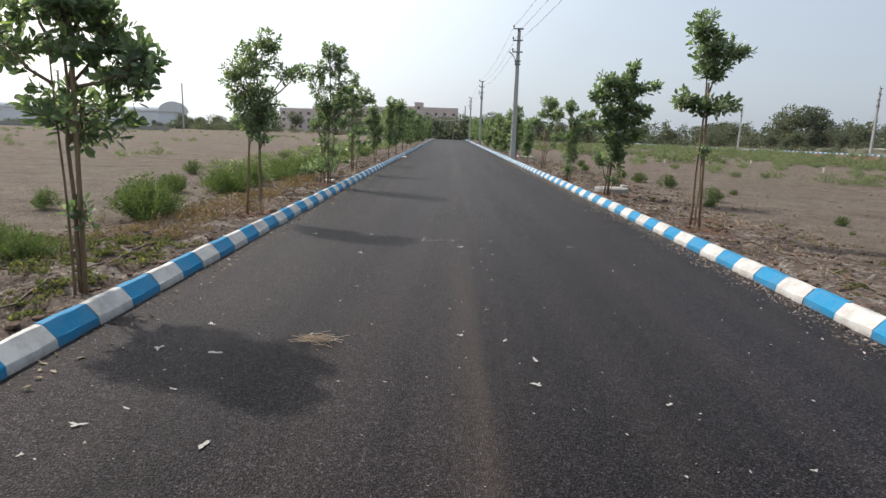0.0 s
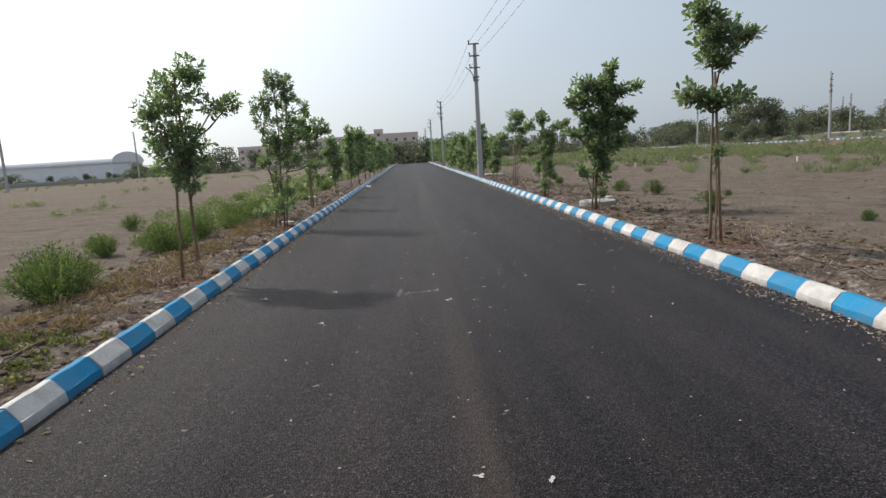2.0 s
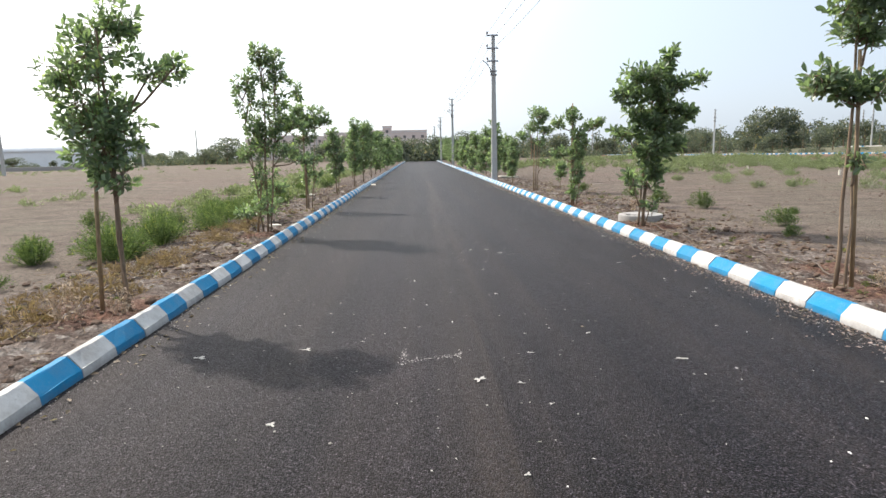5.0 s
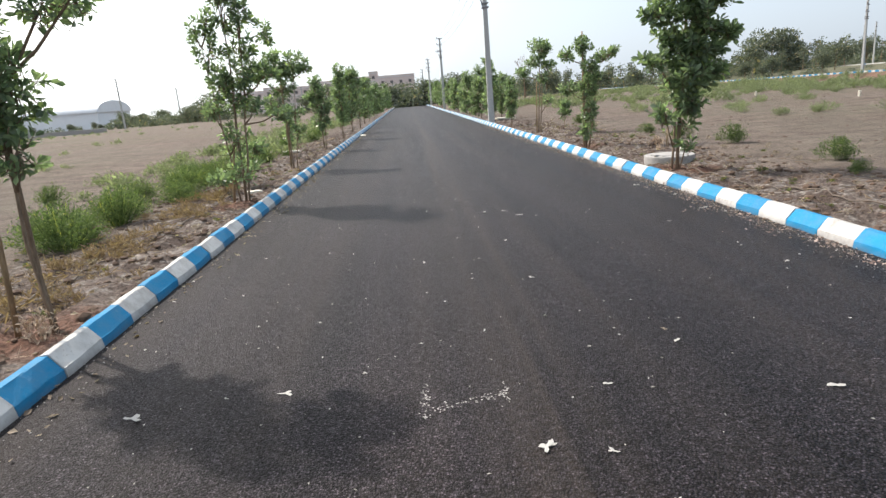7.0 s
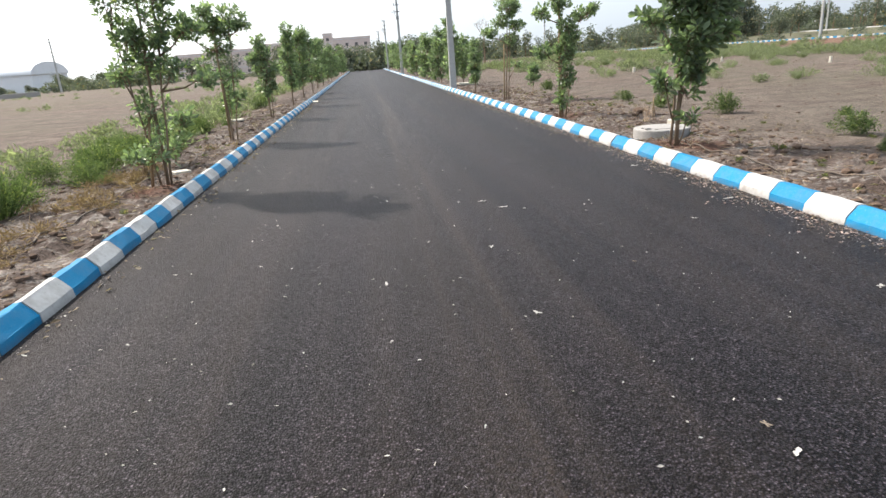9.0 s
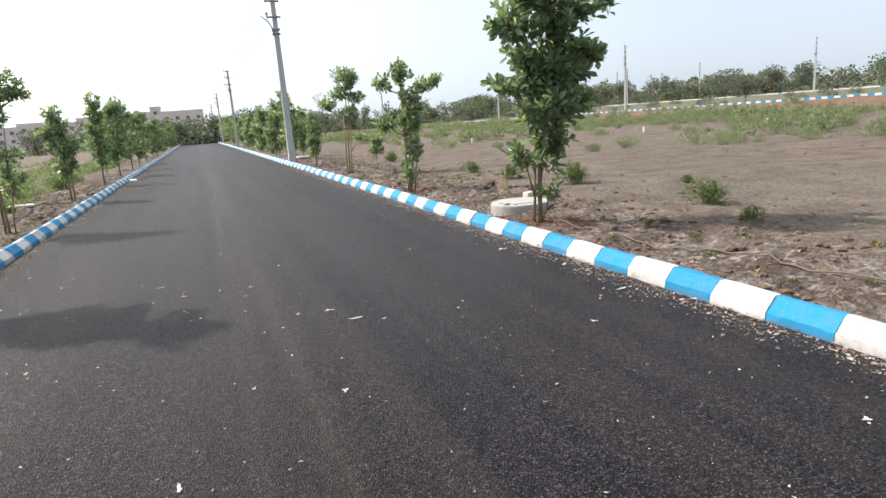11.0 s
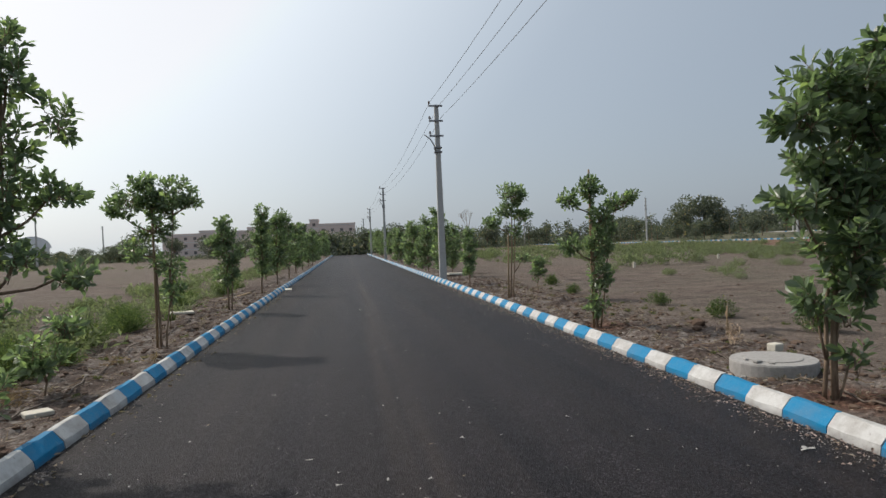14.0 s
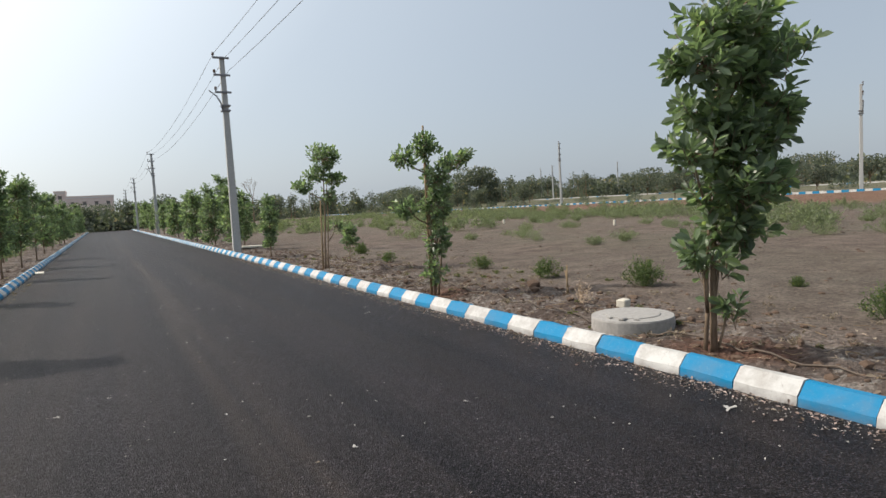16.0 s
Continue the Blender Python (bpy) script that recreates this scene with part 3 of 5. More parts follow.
def tree(at, blobs, stems, seed, label, leaf=0.12, stake=None, tuft=9, thick=0.75, group="young trees along the road", dense=1.85, deep=0.0):
    """A young street tree. blobs: (dx, height, half width, half height, shoots); stems: (dx, dy, top, lean x, radius).
    Every shoot bends upwards and carries a spiral of leaves that crowd towards its tip."""
    rng = np.random.default_rng(seed)
    ob = thing("tree", (at[0], at[1], float(ground_z(at[0], at[1])) - 0.01), label, "tree", group)
    curves = []
    for dx, dy, top, lean, radius in stems:
        pts = stem_curve(dx, dy, top, (lean, -dy * 0.6), rng)
        curves.append(np.array(pts))
        part("trunk", tube(pts, [radius * (1 - 0.62 * i / 6) for i in range(7)], 7), M_BARK, ob, flat=False)
    if stake:
        dx, dy, top, lean = stake
        part("stake", tube([(dx, dy, -0.1), (dx + lean * 0.5, dy, top * 0.5), (dx + lean, dy * 0.4, top)], [0.022, 0.02, 0.017], 7), M_STAKE, ob, "thin bamboo stake", flat=False)
    twigs, places, ways, shoots = [], [], [], []
    allpts = np.concatenate(curves)
    for bx, bz, rx, rz, tips in blobs:
        tips = max(3, int(tips * dense * 0.52))
        hub = np.array([bx, deep * bz / 3.0, bz])
        low = allpts[np.argmin(np.linalg.norm((allpts - hub) * [1, 1, 0.7] + [0, 0, 0.22], axis=1))]
        ry = max(0.6 * rx, min(thick * rx + 0.08, 0.42))
        centre = hub + [0, rng.uniform(-0.1, 0.1), 0]
        bend = (low + centre) / 2 + [0, 0, -0.05]
        twigs.append(tube([low, bend, centre], [0.016, 0.012, 0.008], 5))
        for _ in range(tips):
            d = rng.normal(size=3)
            d /= np.linalg.norm(d)
            tip = centre + d * [rx, ry, rz] * rng.uniform(0.4, 1.1) ** 0.6
            out = (tip - centre) / (np.linalg.norm(tip - centre) + 1e-6)
            axis = out * 0.8 + [0, 0, 0.62] + rng.normal(size=3) * 0.28
            axis /= np.linalg.norm(axis)
            long = leaf * rng.uniform(0.9, 2.2)
            root = tip - axis * long
            twigs.append(tube([centre + (root - centre) * 0.35, root, tip], [0.006, 0.0045, 0.0025], 3))
            n = int(rng.integers(tuft, tuft + 5))
            k = np.linspace(0.1, 1.0, n) ** 0.7
            turn = 2.4 * np.arange(n) + rng.uniform(0, 6)
            a = np.cross(axis, [0.3, 0.5, 0.8])
            a /= np.linalg.norm(a)
            b = np.cross(axis, a)
            radial = np.cos(turn)[:, None] * a + np.sin(turn)[:, None] * b
            rise = (0.25 + 0.75 * k)[:, None]
            ways.append(radial * (1.15 - 0.55 * k)[:, None] + axis * rise + rng.normal(size=(n, 3)) * 0.22 + [0, 0, -0.08])
            places.append(root + (tip - root) * k[:, None] + radial * 0.012)
            shoots.append(np.tile(axis, (n, 1)))
    at_all, way_all = np.concatenate(places), np.concatenate(ways)
    size = leaf * rng.uniform(0.55, 1.12, len(at_all))
    part("crown", broad_leaves(at_all, way_all, np.concatenate(shoots), size, size * rng.uniform(0.42, 0.58, len(at_all)), rng), M_LEAF, ob)
    tagged(part("branchwork", joined(twigs), M_BARK, ob, flat=False), kind="stuff")
    return ob


def column_blobs(rng, height, low, half, n=6, tips=26):
    out = []
    for i in range(n):
        k = i / (n - 1)
        w = half * (0.65 + 0.75 * math.sin(math.pi * min(1, 0.15 + 0.8 * k))) * rng.uniform(0.75, 1.15)
        out.append((rng.uniform(-0.18, 0.18), low + (height - low) * k * 0.92, w, (height - low) / n * 0.95, tips))
    return out


# ---- far trees ----
def far_tree_mesh(seed, width, height, low, clumps, leaf, dome=False):
    rng = np.random.default_rng(seed)
    lobes = []
    for i in range(26 if dome else 9):
        a, r = rng.uniform(0, 2 * math.pi), rng.uniform(0, 0.62) * width / 2
        if dome:          # lobes over a half ball, down to the ground
            a, h = i * 2.4, rng.uniform(0.05, 0.92)
            r = 0.40 * width * math.sqrt(1 - h * h) * rng.uniform(0.8, 1.05)
            lobes.append((np.array([r * math.cos(a), r * math.sin(a), low + (height - low) * h * 0.86]), rng.uniform(0.11, 0.17) * width, rng.uniform(0.13, 0.2) * height))
            continue
        lobes.append((np.array([r * math.cos(a), r * math.sin(a), low + (height - low) * rng.uniform(0.3, 0.8)]), rng.uniform(0.28, 0.42) * width, rng.uniform(0.16, 0.28) * (height - low)))
    at_l, way_l = [], []
    for _ in range(clumps):
        c, rw, rh = lobes[rng.integers(len(lobes))]
        d = rng.normal(size=3)
        d /= np.linalg.norm(d)
        at_l.append(c + d * [rw, rw, rh] * rng.uniform(0.55, 1.1))
        way_l.append(d + rng.normal(size=3) * 0.8 + [0, 0, 0.1])
    size = leaf * rng.uniform(0.6, 1.3, clumps)
    crown = blades(np.array(at_l), np.array(way_l), size, size * 0.62, rng)
    wood = [tube([(0, 0, -0.3), (0.03 * height * rng.uniform(-1, 1), 0, low), (0, 0, height * 0.7)], [0.035 * height * 0.6, 0.022 * height * 0.6, 0.006 * height], 6)]
    for c, rw, rh in lobes[:6]:
        wood.append(tube([(0, 0, low * rng.uniform(0.7, 1.2)), tuple(c * [0.6, 0.6, 0.8]), tuple(c)], [0.012 * height, 0.008 * height, 0.004 * height], 4))
    return crown, joined(wood)


def repeated(base, spots):
    """One set of verts and faces, laid down at (x, y, z, turn, size) spots."""
    v, f = base
    f = np.array(f)
    vs, fs = [], []
    for i, (x, y, z, turn, size) in enumerate(spots):
        c, s = math.cos(turn), math.sin(turn)
        R = np.array([[c, s, 0], [-s, c, 0], [0, 0, 1]]) * size
        vs.append(v @ R + [x, y, z])
        fs.append(f + i * len(v))
    return np.concatenate(vs), np.concatenate(fs).tolist()


# ---- weeds ----
def weed_mesh(seed, width, height, stalks, per, leaf, shape=leaves, slim=0.28):
    """A rounded bush of thin stalks from one root, with small leaves that crowd towards the outside."""
    rng = np.random.default_rng(seed)
    at_l, way_l, stalks_at = [], [], []
    for i in range(stalks):
        a, r = rng.uniform(0, 2 * math.pi), rng.uniform(0, 1) ** 0.5
        lobe = 1 + 0.22 * math.sin(3 * a + seed) + 0.13 * math.sin(5 * a + 2 * seed)
        end = np.array([math.cos(a) * r * lobe * width / 2, math.sin(a) * r * lobe * width / 2, height * rng.uniform(0.7, 1.08) * math.sqrt(1.02 - 0.9 * r * r)])
        root = end * [0.3, 0.3, 0]
        stalks_at.append((root, end))
        for _ in range(per):
            k = rng.uniform(0.1, 1.0) ** 0.65
            at_l.append(root + (end - root) * [k, k, k ** 0.85] + rng.normal(size=3) * 0.05 * height)
            way_l.append((end - root) * 0.5 / (np.linalg.norm(end - root) + 0.01) + rng.normal(size=3) * 0.7)
    n = len(at_l)
    size = leaf * rng.uniform(0.6, 1.4, n)
    v, f = shape(np.array(at_l), np.array(way_l), size, size * slim, rng)
    stems, faces = [], []
    for root, end in stalks_at:
        k = len(v) + len(stems)
        w = np.array([0.003, 0.002, 0])
        if shape is leaves:
            stems += [root - w, root + w, end]
            faces.append((k, k + 1, k + 2))
        else:
            stems += [root - w, root + w, end + w, end - w]
            faces.append((k, k + 1, k + 2, k + 3))
    return np.concatenate([v, np.array(stems)]), list(f) + faces


# ---- the named roadside trees ----
build_kerb("kerb_left", -1, 7.16, 0.495, "concrete kerb painted in blue and white blocks, shaded face")
build_kerb("kerb_right", 1, 8.45, 0.4847, "concrete kerb painted in blue and white blocks, dusty")

tree((-3.47, 8.28), [(0, 1.5, 0.42, 0.28, 56), (-0.5, 2.05, 0.26, 0.22, 26), (0.42, 1.92, 0.26, 0.24, 30), (0.05, 2.25, 0.30, 0.40, 40),
     (-0.36, 2.4, 0.22, 0.18, 18), (0.02, 2.42, 0.24, 0.18, 24), (0.28, 2.2, 0.2, 0.18, 18), (0.56, 1.92, 0.18, 0.18, 20), (0.06, 2.6, 0.2, 0.14, 16), (0.02, 0.72, 0.10, 0.09, 6)],
     [(-0.05, 0.03, 2.6, 0.02, 0.022), (-0.07, -0.03, 2.1, -0.06, 0.014)], 11, "young broad-leaved tree tied to a bamboo stake by the kerb", 0.12, (0.0, 0.0, 2.5, 0.05), deep=0.12, dense=1.5)
tree((-3.6, 13.4), [(0.0, 1.55, 0.30, 0.28, 40), (-0.12, 2.05, 0.36, 0.36, 60), (0.06, 2.5, 0.32, 0.32, 50), (0.22, 2.8, 0.2, 0.22, 24), (-0.02, 1.8, 0.34, 0.3, 40),
     (-0.3, 2.35, 0.2, 0.2, 18), (0.55, 2.3, 0.22, 0.11, 18), (0.8, 2.32, 0.1, 0.12, 8), (0.2, 1.35, 0.24, 0.16, 18), (0.22, 1.8, 0.22, 0.3, 26)],
     [(0.08, 0.05, 2.7, 0.0, 0.026), (0.13, -0.05, 2.2, -0.1, 0.018)], 12, "young broad-leaved tree with leaning bamboo stakes on reddish soil", 0.09, (-0.12, -0.08, 1.9, 0.1))
tree((-3.55, 19.3), [(0.0, 1.05, 0.26, 0.3, 26), (-0.3, 1.55, 0.22, 0.16, 20), (0.12, 1.75, 0.32, 0.34, 46), (-0.2, 2.4, 0.24, 0.36, 26), (-0.4, 2.8, 0.13, 0.2, 10),
     (0.28, 2.5, 0.24, 0.34, 28), (0.14, 3.0, 0.2, 0.3, 24), (0.68, 2.68, 0.14, 0.2, 14), (0.05, 0.5, 0.24, 0.2, 20), (0.4, 1.55, 0.2, 0.12, 12), (0.62, 2.05, 0.22, 0.15, 20), (0.8, 1.42, 0.18, 0.1, 14), (0.3, 2.1, 0.26, 0.3, 30), (-0.1, 2.0, 0.26, 0.3, 30), (-0.15, 2.9, 0.16, 0.26, 16), (0.36, 2.95, 0.2, 0.26, 22), (0.05, 3.28, 0.22, 0.2, 18), (0.08, 3.42, 0.16, 0.16, 10), (0.3, 3.3, 0.18, 0.18, 14)],
     [(0.0, 0.05, 3.3, 0.1, 0.025), (0.07, -0.04, 2.6, 0.25, 0.018), (-0.06, 0.0, 2.5, -0.25, 0.016)], 13, "tall thin young tree with several stems and low leaves", 0.095, (-0.2, 0.0, 1.0, 0.16))
tree((-3.7, 24.7), [(-0.38, 2.45, 0.33, 0.26, 36), (0.32, 2.55, 0.38, 0.26, 42), (0.0, 2.05, 0.3, 0.3, 36), (-0.35, 1.65, 0.25, 0.2, 18), (0.2, 1.4, 0.28, 0.2, 20),
     (0.25, 0.95, 0.18, 0.2, 12), (0.02, 2.45, 0.3, 0.25, 34), (-0.2, 2.75, 0.22, 0.14, 18), (-0.62, 2.3, 0.14, 0.14, 9), (0.62, 2.45, 0.14, 0.18, 10)],
     [(0.0, 0.04, 2.3, -0.05, 0.024), (0.1, -0.03, 2.2, 0.2, 0.016)], 14, "young tree with an open spreading crown and a stake", 0.11, (-0.06, 0.05, 2.2, 0.02))
tree((-3.65, 30.5), [(0.0, 1.0, 0.34, 0.36, 46), (0.05, 1.45, 0.40, 0.36, 60), (0.0, 1.9, 0.32, 0.3, 44), (-0.05, 2.25, 0.2, 0.2, 20), (-0.3, 1.8, 0.2, 0.2, 16)],
     [(0.0, 0.0, 2.1, -0.03, 0.028), (0.06, 0.03, 1.8, 0.08, 0.02)], 15, "bushy young tree with dense dark leaves", 0.12)
tree((-3.55, 36.0), [(0.1, 2.85, 0.24, 0.3, 30), (0.05, 2.4, 0.32, 0.3, 40), (0.0, 1.9, 0.38, 0.34, 50), (0.05, 1.35, 0.42, 0.36, 50), (0.1, 0.9, 0.3, 0.25, 24)],
     [(0.0, 0.0, 2.7, 0.08, 0.03)], 16, "taller bushy young tree with dense leaves", 0.13)

tree((3.66, 13.2), [(-0.22, 3.2, 0.2, 0.24, 26), (0.0, 2.88, 0.34, 0.24, 50), (0.42, 2.86, 0.18, 0.10, 14), (0.06, 2.55, 0.30, 0.14, 30), (-0.4, 2.1, 0.2, 0.13, 22),
     (0.14, 2.02, 0.30, 0.14, 30), (-0.12, 2.0, 0.2, 0.12, 14), (0.0, 1.36, 0.05, 0.08, 5)],
     [(-0.09, 0.03, 2.9, 0.04, 0.024), (-0.03, -0.04, 2.2, 0.0, 0.017)], 21, "young tree with crown in two tiers above twin stems", 0.11, (0.07, 0.0, 2.35, -0.11))
tree((3.66, 18.8), [(0.30, 2.96, 0.14, 0.18, 20), (0.0, 2.74, 0.32, 0.22, 52), (0.46, 2.64, 0.28, 0.15, 36), (-0.42, 2.5, 0.26, 0.2, 44), (0.12, 2.48, 0.36, 0.16, 46), (0.3, 2.22, 0.26, 0.15, 30), (0.28, 3.1, 0.12, 0.14, 16), (-0.3, 2.82, 0.24, 0.16, 26), (0.9, 2.74, 0.11, 0.08, 8),
     (0.68, 2.14, 0.24, 0.10, 24), (0.12, 1.88, 0.42, 0.26, 84), (0.4, 1.9, 0.3, 0.2, 36), (0.05, 1.5, 0.40, 0.24, 80), (0.12, 1.12, 0.28, 0.22, 50), (-0.44, 1.78, 0.24, 0.12, 26), (-0.26, 0.92, 0.2, 0.13, 20),
     (0.12, 0.45, 0.14, 0.1, 8), (0.5, 1.55, 0.18, 0.14, 22), (-0.1, 2.15, 0.34, 0.2, 40), (0.05, 0.82, 0.24, 0.18, 12)],
     [(0.0, 0.0, 2.9, 0.14, 0.033), (-0.09, 0.03, 2.5, 0.2, 0.021)], 22, "leafy young tree with a full crown beside the manhole", 0.145, tuft=9, deep=-0.28, dense=1.02)
tree((3.65, 24.0), [(-0.05, 2.42, 0.26, 0.22, 32), (-0.46, 2.25, 0.2, 0.15, 18), (0.5, 2.2, 0.28, 0.12, 24), (0.1, 1.95, 0.28, 0.22, 32), (-0.42, 1.45, 0.22, 0.18, 20),
     (0.05, 1.45, 0.24, 0.28, 40), (0.05, 0.95, 0.22, 0.3, 40), (0.2, 1.7, 0.2, 0.2, 20), (0.0, 0.42, 0.2, 0.2, 20), (0.72, 2.28, 0.12, 0.1, 8)],
     [(0.0, 0.0, 2.4, -0.05, 0.028), (0.06, 0.03, 2.0, 0.3, 0.018)], 23, "thin young tree with leaves down to the ground and a stake", 0.105, (-0.05, 0.04, 2.75, 0.0))
tree((3.68, 29.6), [(0.1, 2.72, 0.38, 0.36, 66), (-0.1, 2.35, 0.3, 0.2, 26), (-0.5, 2.05, 0.26, 0.16, 22), (0.36, 2.2, 0.25, 0.16, 24), (0.12, 1.85, 0.2, 0.2, 14), (0.3, 1.1, 0.2, 0.12, 8)],
     [(-0.04, 0.0, 2.6, 0.12, 0.027), (0.05, 0.04, 2.2, 0.1, 0.018)], 24, "young tree with a round head on a bare stem", 0.11, (-0.1, 0.0, 1.7, 0.05))
tree((3.7, 35.3), [(0.0, 0.6, 0.24, 0.3, 30), (0.0, 1.05, 0.30, 0.3, 46), (0.03, 1.5, 0.28, 0.3, 42), (0.05, 1.9, 0.16, 0.2, 18)], [(0.0, 0.0, 1.9, 0.03, 0.025)], 25, "slim young tree leafy from the ground up", 0.12)

# the further trees of both rows, four shapes repeated
rng = random.Random(4)
models = []
for k, (tall, low, half) in enumerate(((2.7, 0.6, 0.42), (3.1, 0.9, 0.46), (2.4, 0.5, 0.5), (3.4, 1.0, 0.5))):
    models.append(tree((-3.6 if k % 2 else 3.75, 41.3 + 5.6 * (k // 2)), column_blobs(rng, tall, low, half, 6, 26), [(0.0, 0.0, tall * 0.85, 0.05, 0.03)], 40 + k,
                       "bushy young tree in the row along the kerb", 0.175, tuft=7))
row_y = [52.5 + 5.6 * i for i in range(13)]
for y in row_y:
    for side in (-1, 1):
        src = models[rng.randrange(4)]
        x = side * rng.uniform(3.6, 3.9)
        ob = copy_thing(src, pose(x, y + rng.uniform(-0.6, 0.6), 0.06, 0, 0, rng.uniform(0, 360)))
        ob.scale = [rng.uniform(0.85, 1.2)] * 3
for x, y in ((4.6, 44), (4.7, 49.5), (4.9, 55), (4.8, 61), (5.0, 67), (5.2, 74), (-4.8, 47), (-4.9, 53), (-5.2, 60), (-5.0, 68)):
    ob = copy_thing(models[rng.randrange(4)], pose(x, y, 0.04, 0, 0, rng.uniform(0, 360)))
    ob.scale = [rng.uniform(0.8, 1.1)] * 3
tree((5.05, 31.7), [(0.0, 0.62, 0.24, 0.2, 26), (0.05, 0.9, 0.2, 0.14, 16)], [(0.0, 0.0, 0.75, 0.03, 0.016)], 61, "small leafy sapling in the verge", 0.13, group="saplings")
tree((-4.35, 20.9), [(0.0, 0.35, 0.2, 0.18, 14)], [(0.0, 0.0, 0.4, 0.03, 0.012)], 62, "small green sapling beside the hose", 0.12, group="saplings")
tree((-4.1, 21.6), [(0.0, 0.5, 0.3, 0.2, 22), (0.3, 0.85, 0.2, 0.12, 12)], [(0.0, 0.0, 0.7, 0.2, 0.014)], 63, "low spreading sapling in the verge", 0.14, group="saplings")
tree((-4.2, 27.2), [(0.0, 0.8, 0.22, 0.25, 18), (0.1, 1.15, 0.2, 0.15, 12)], [(0.0, 0.0, 1.0, 0.05, 0.014)], 64, "small thin sapling behind the tree row", 0.12, group="saplings")


# ---- manhole and small things by it ----
def manhole(at):
    ob = thing("manhole", at, "round pale concrete manhole ring with a flat lid", "manhole")
    r = random.Random(3)
    part("ring", lathe([(0.455, -0.12), (0.452, 0.185), (0.444, 0.203), (0.32, 0.21)], 44, 0.004, r), M_RING, ob)
    part("lid", lathe([(0.30, 0.19), (0.303, 0.216), (0.29, 0.221), (0.02, 0.224)], 40, 0.003, r), M_RING, ob, "round concrete lid")
    return ob


manhole((4.12, 20.2, -0.065))
block = new("stone_block", mesh_of("stone_block", *slab(-0.09, 0.09, -0.06, 0.06, 0, 0.10, 0.012), M_CREAM))
block.matrix_basis = pose(4.64, 20.85, float(ground_z(4.64, 20.85)) + 0.02, 3, 2, 22)
tagged(block, "cream cut stone block behind the manhole", "stone block")
for i, (x, y, h, a) in enumerate(((4.92, 22.25, 0.42, 4), (5.0, 22.3, 0.36, -7), (-4.5, 9.6, 0.25, 5), (-4.42, 9.75, 0.2, -8), (5.1, 10.4, 0.3, 3), (-4.45, 11.7, 0.22, 6))):
    z = float(ground_z(x, y))
    st = new("stake", mesh_of("stake", *tube([(0, 0, -0.1), (math.sin(radians(a)) * h * 0.5, 0, h * 0.5), (math.sin(radians(a)) * h, 0.01, h)], [0.013, 0.012, 0.010], 6), M_STAKE, False))
    st.location = (x, y, z)
    tagged(st, "short cut wooden stake standing in the soil", "stake", "short stakes")
chip_mesh = mesh_of("concrete_chip", *slab(-0.5, 0.5, -0.32, 0.32, 0, 0.3, 0.09), M_RING)
for x, y, z, size, turn in ((3.80, 20.03, 0.14, 0.10, 20), (3.78, 20.2, 0.14, 0.07, 75), (3.9, 19.93, 0.14, 0.06, 130), (3.62, 20.02, 0.0, 0.09, 50), (3.58, 20.25, 0.0, 0.12, 160)):
    chip = new("concrete_chip", chip_mesh)
    chip.matrix_basis = pose(x, y, z if z else float(ground_z(x, y)), 3, 5, turn) @ Matrix.Diagonal((size, size, size, 1))
    tagged(chip, "broken grey concrete chip by the manhole rim", "concrete chip", "chips by the manhole")
marks = ((13.0, 41.5), (19.5, 36.0), (24.0, 33.0), (21.0, 47.0))
for i, (x, y) in enumerate(marks):
    mk = new("marker_stone", mesh_of("marker_stone", *slab(-0.055, 0.055, -0.05, 0.05, -0.2, 0.26, 0.012), M_CREAM))
    mk.matrix_basis = pose(x, y, float(ground_z(x, y)), 2 * (i % 3 - 1), 3 * (i % 2), 25 * i)
    tagged(mk, "short cream plot marker stone in the field", "marker stone", "plot marker stones")


# ---- drip hoses along both verges ----
def hose(name, side, base, seed, y0, y1, label):
    r = random.Random(seed)
    ph = [r.uniform(0, 6) for _ in range(3)]
    pts = []
    y = y0
    while y < y1:
        x = side * (base + 0.13 * math.sin(y * 0.55 + ph[0]) + 0.07 * math.sin(y * 1.4 + ph[1]) + 0.03 * math.sin(y * 3.7 + ph[2]))
        pts.append((x, y, float(ground_z(x, y)) + 0.022 + 0.02 * max(0, math.sin(y * 1.1 + ph[1]))))
        y += 0.13
    ob = new(name, mesh_of(name, *tube(pts, [0.0095] * len(pts), 6), M_HOSE, False))
    return tagged(ob, label, "hose", "drip hoses")


hose("drip_hose", 1, 3.93, 1, 0, 60, "brown black plastic drip hose winding over the soil")
hose("drip_hose", -1, 4.0, 2, 0, 60, "brown black plastic drip hose winding over the soil")

# ---- weeds ----
weeds = [weed_mesh(70 + k, w, h, st, 24, lf, blades, 0.3) for k, (w, h, st, lf) in enumerate(((1.0, 0.55, 150, 0.042), (0.8, 0.6, 130, 0.042), (1.3, 0.55, 200, 0.042), (0.55, 0.42, 90, 0.036)))]
weed_meshes = [mesh_of("weed", *w, M_WEED) for w in weeds]
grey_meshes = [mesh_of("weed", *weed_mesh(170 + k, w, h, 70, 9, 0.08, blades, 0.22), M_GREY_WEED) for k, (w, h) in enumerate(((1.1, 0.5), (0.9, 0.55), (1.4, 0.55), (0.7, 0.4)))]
r = random.Random(9)


def weed(x, y, k, size, meshes, label, group, grow=1.0):
    ob = new("weed", meshes[k])
    ob.matrix_basis = pose(x, y, float(ground_z(x, y)) - 0.02, 0, 0, r.uniform(0, 360)) @ Matrix.Diagonal((size * grow, size * grow, size * grow * r.uniform(0.85, 1.1), 1))
    tagged(ob, label, "weed", group)


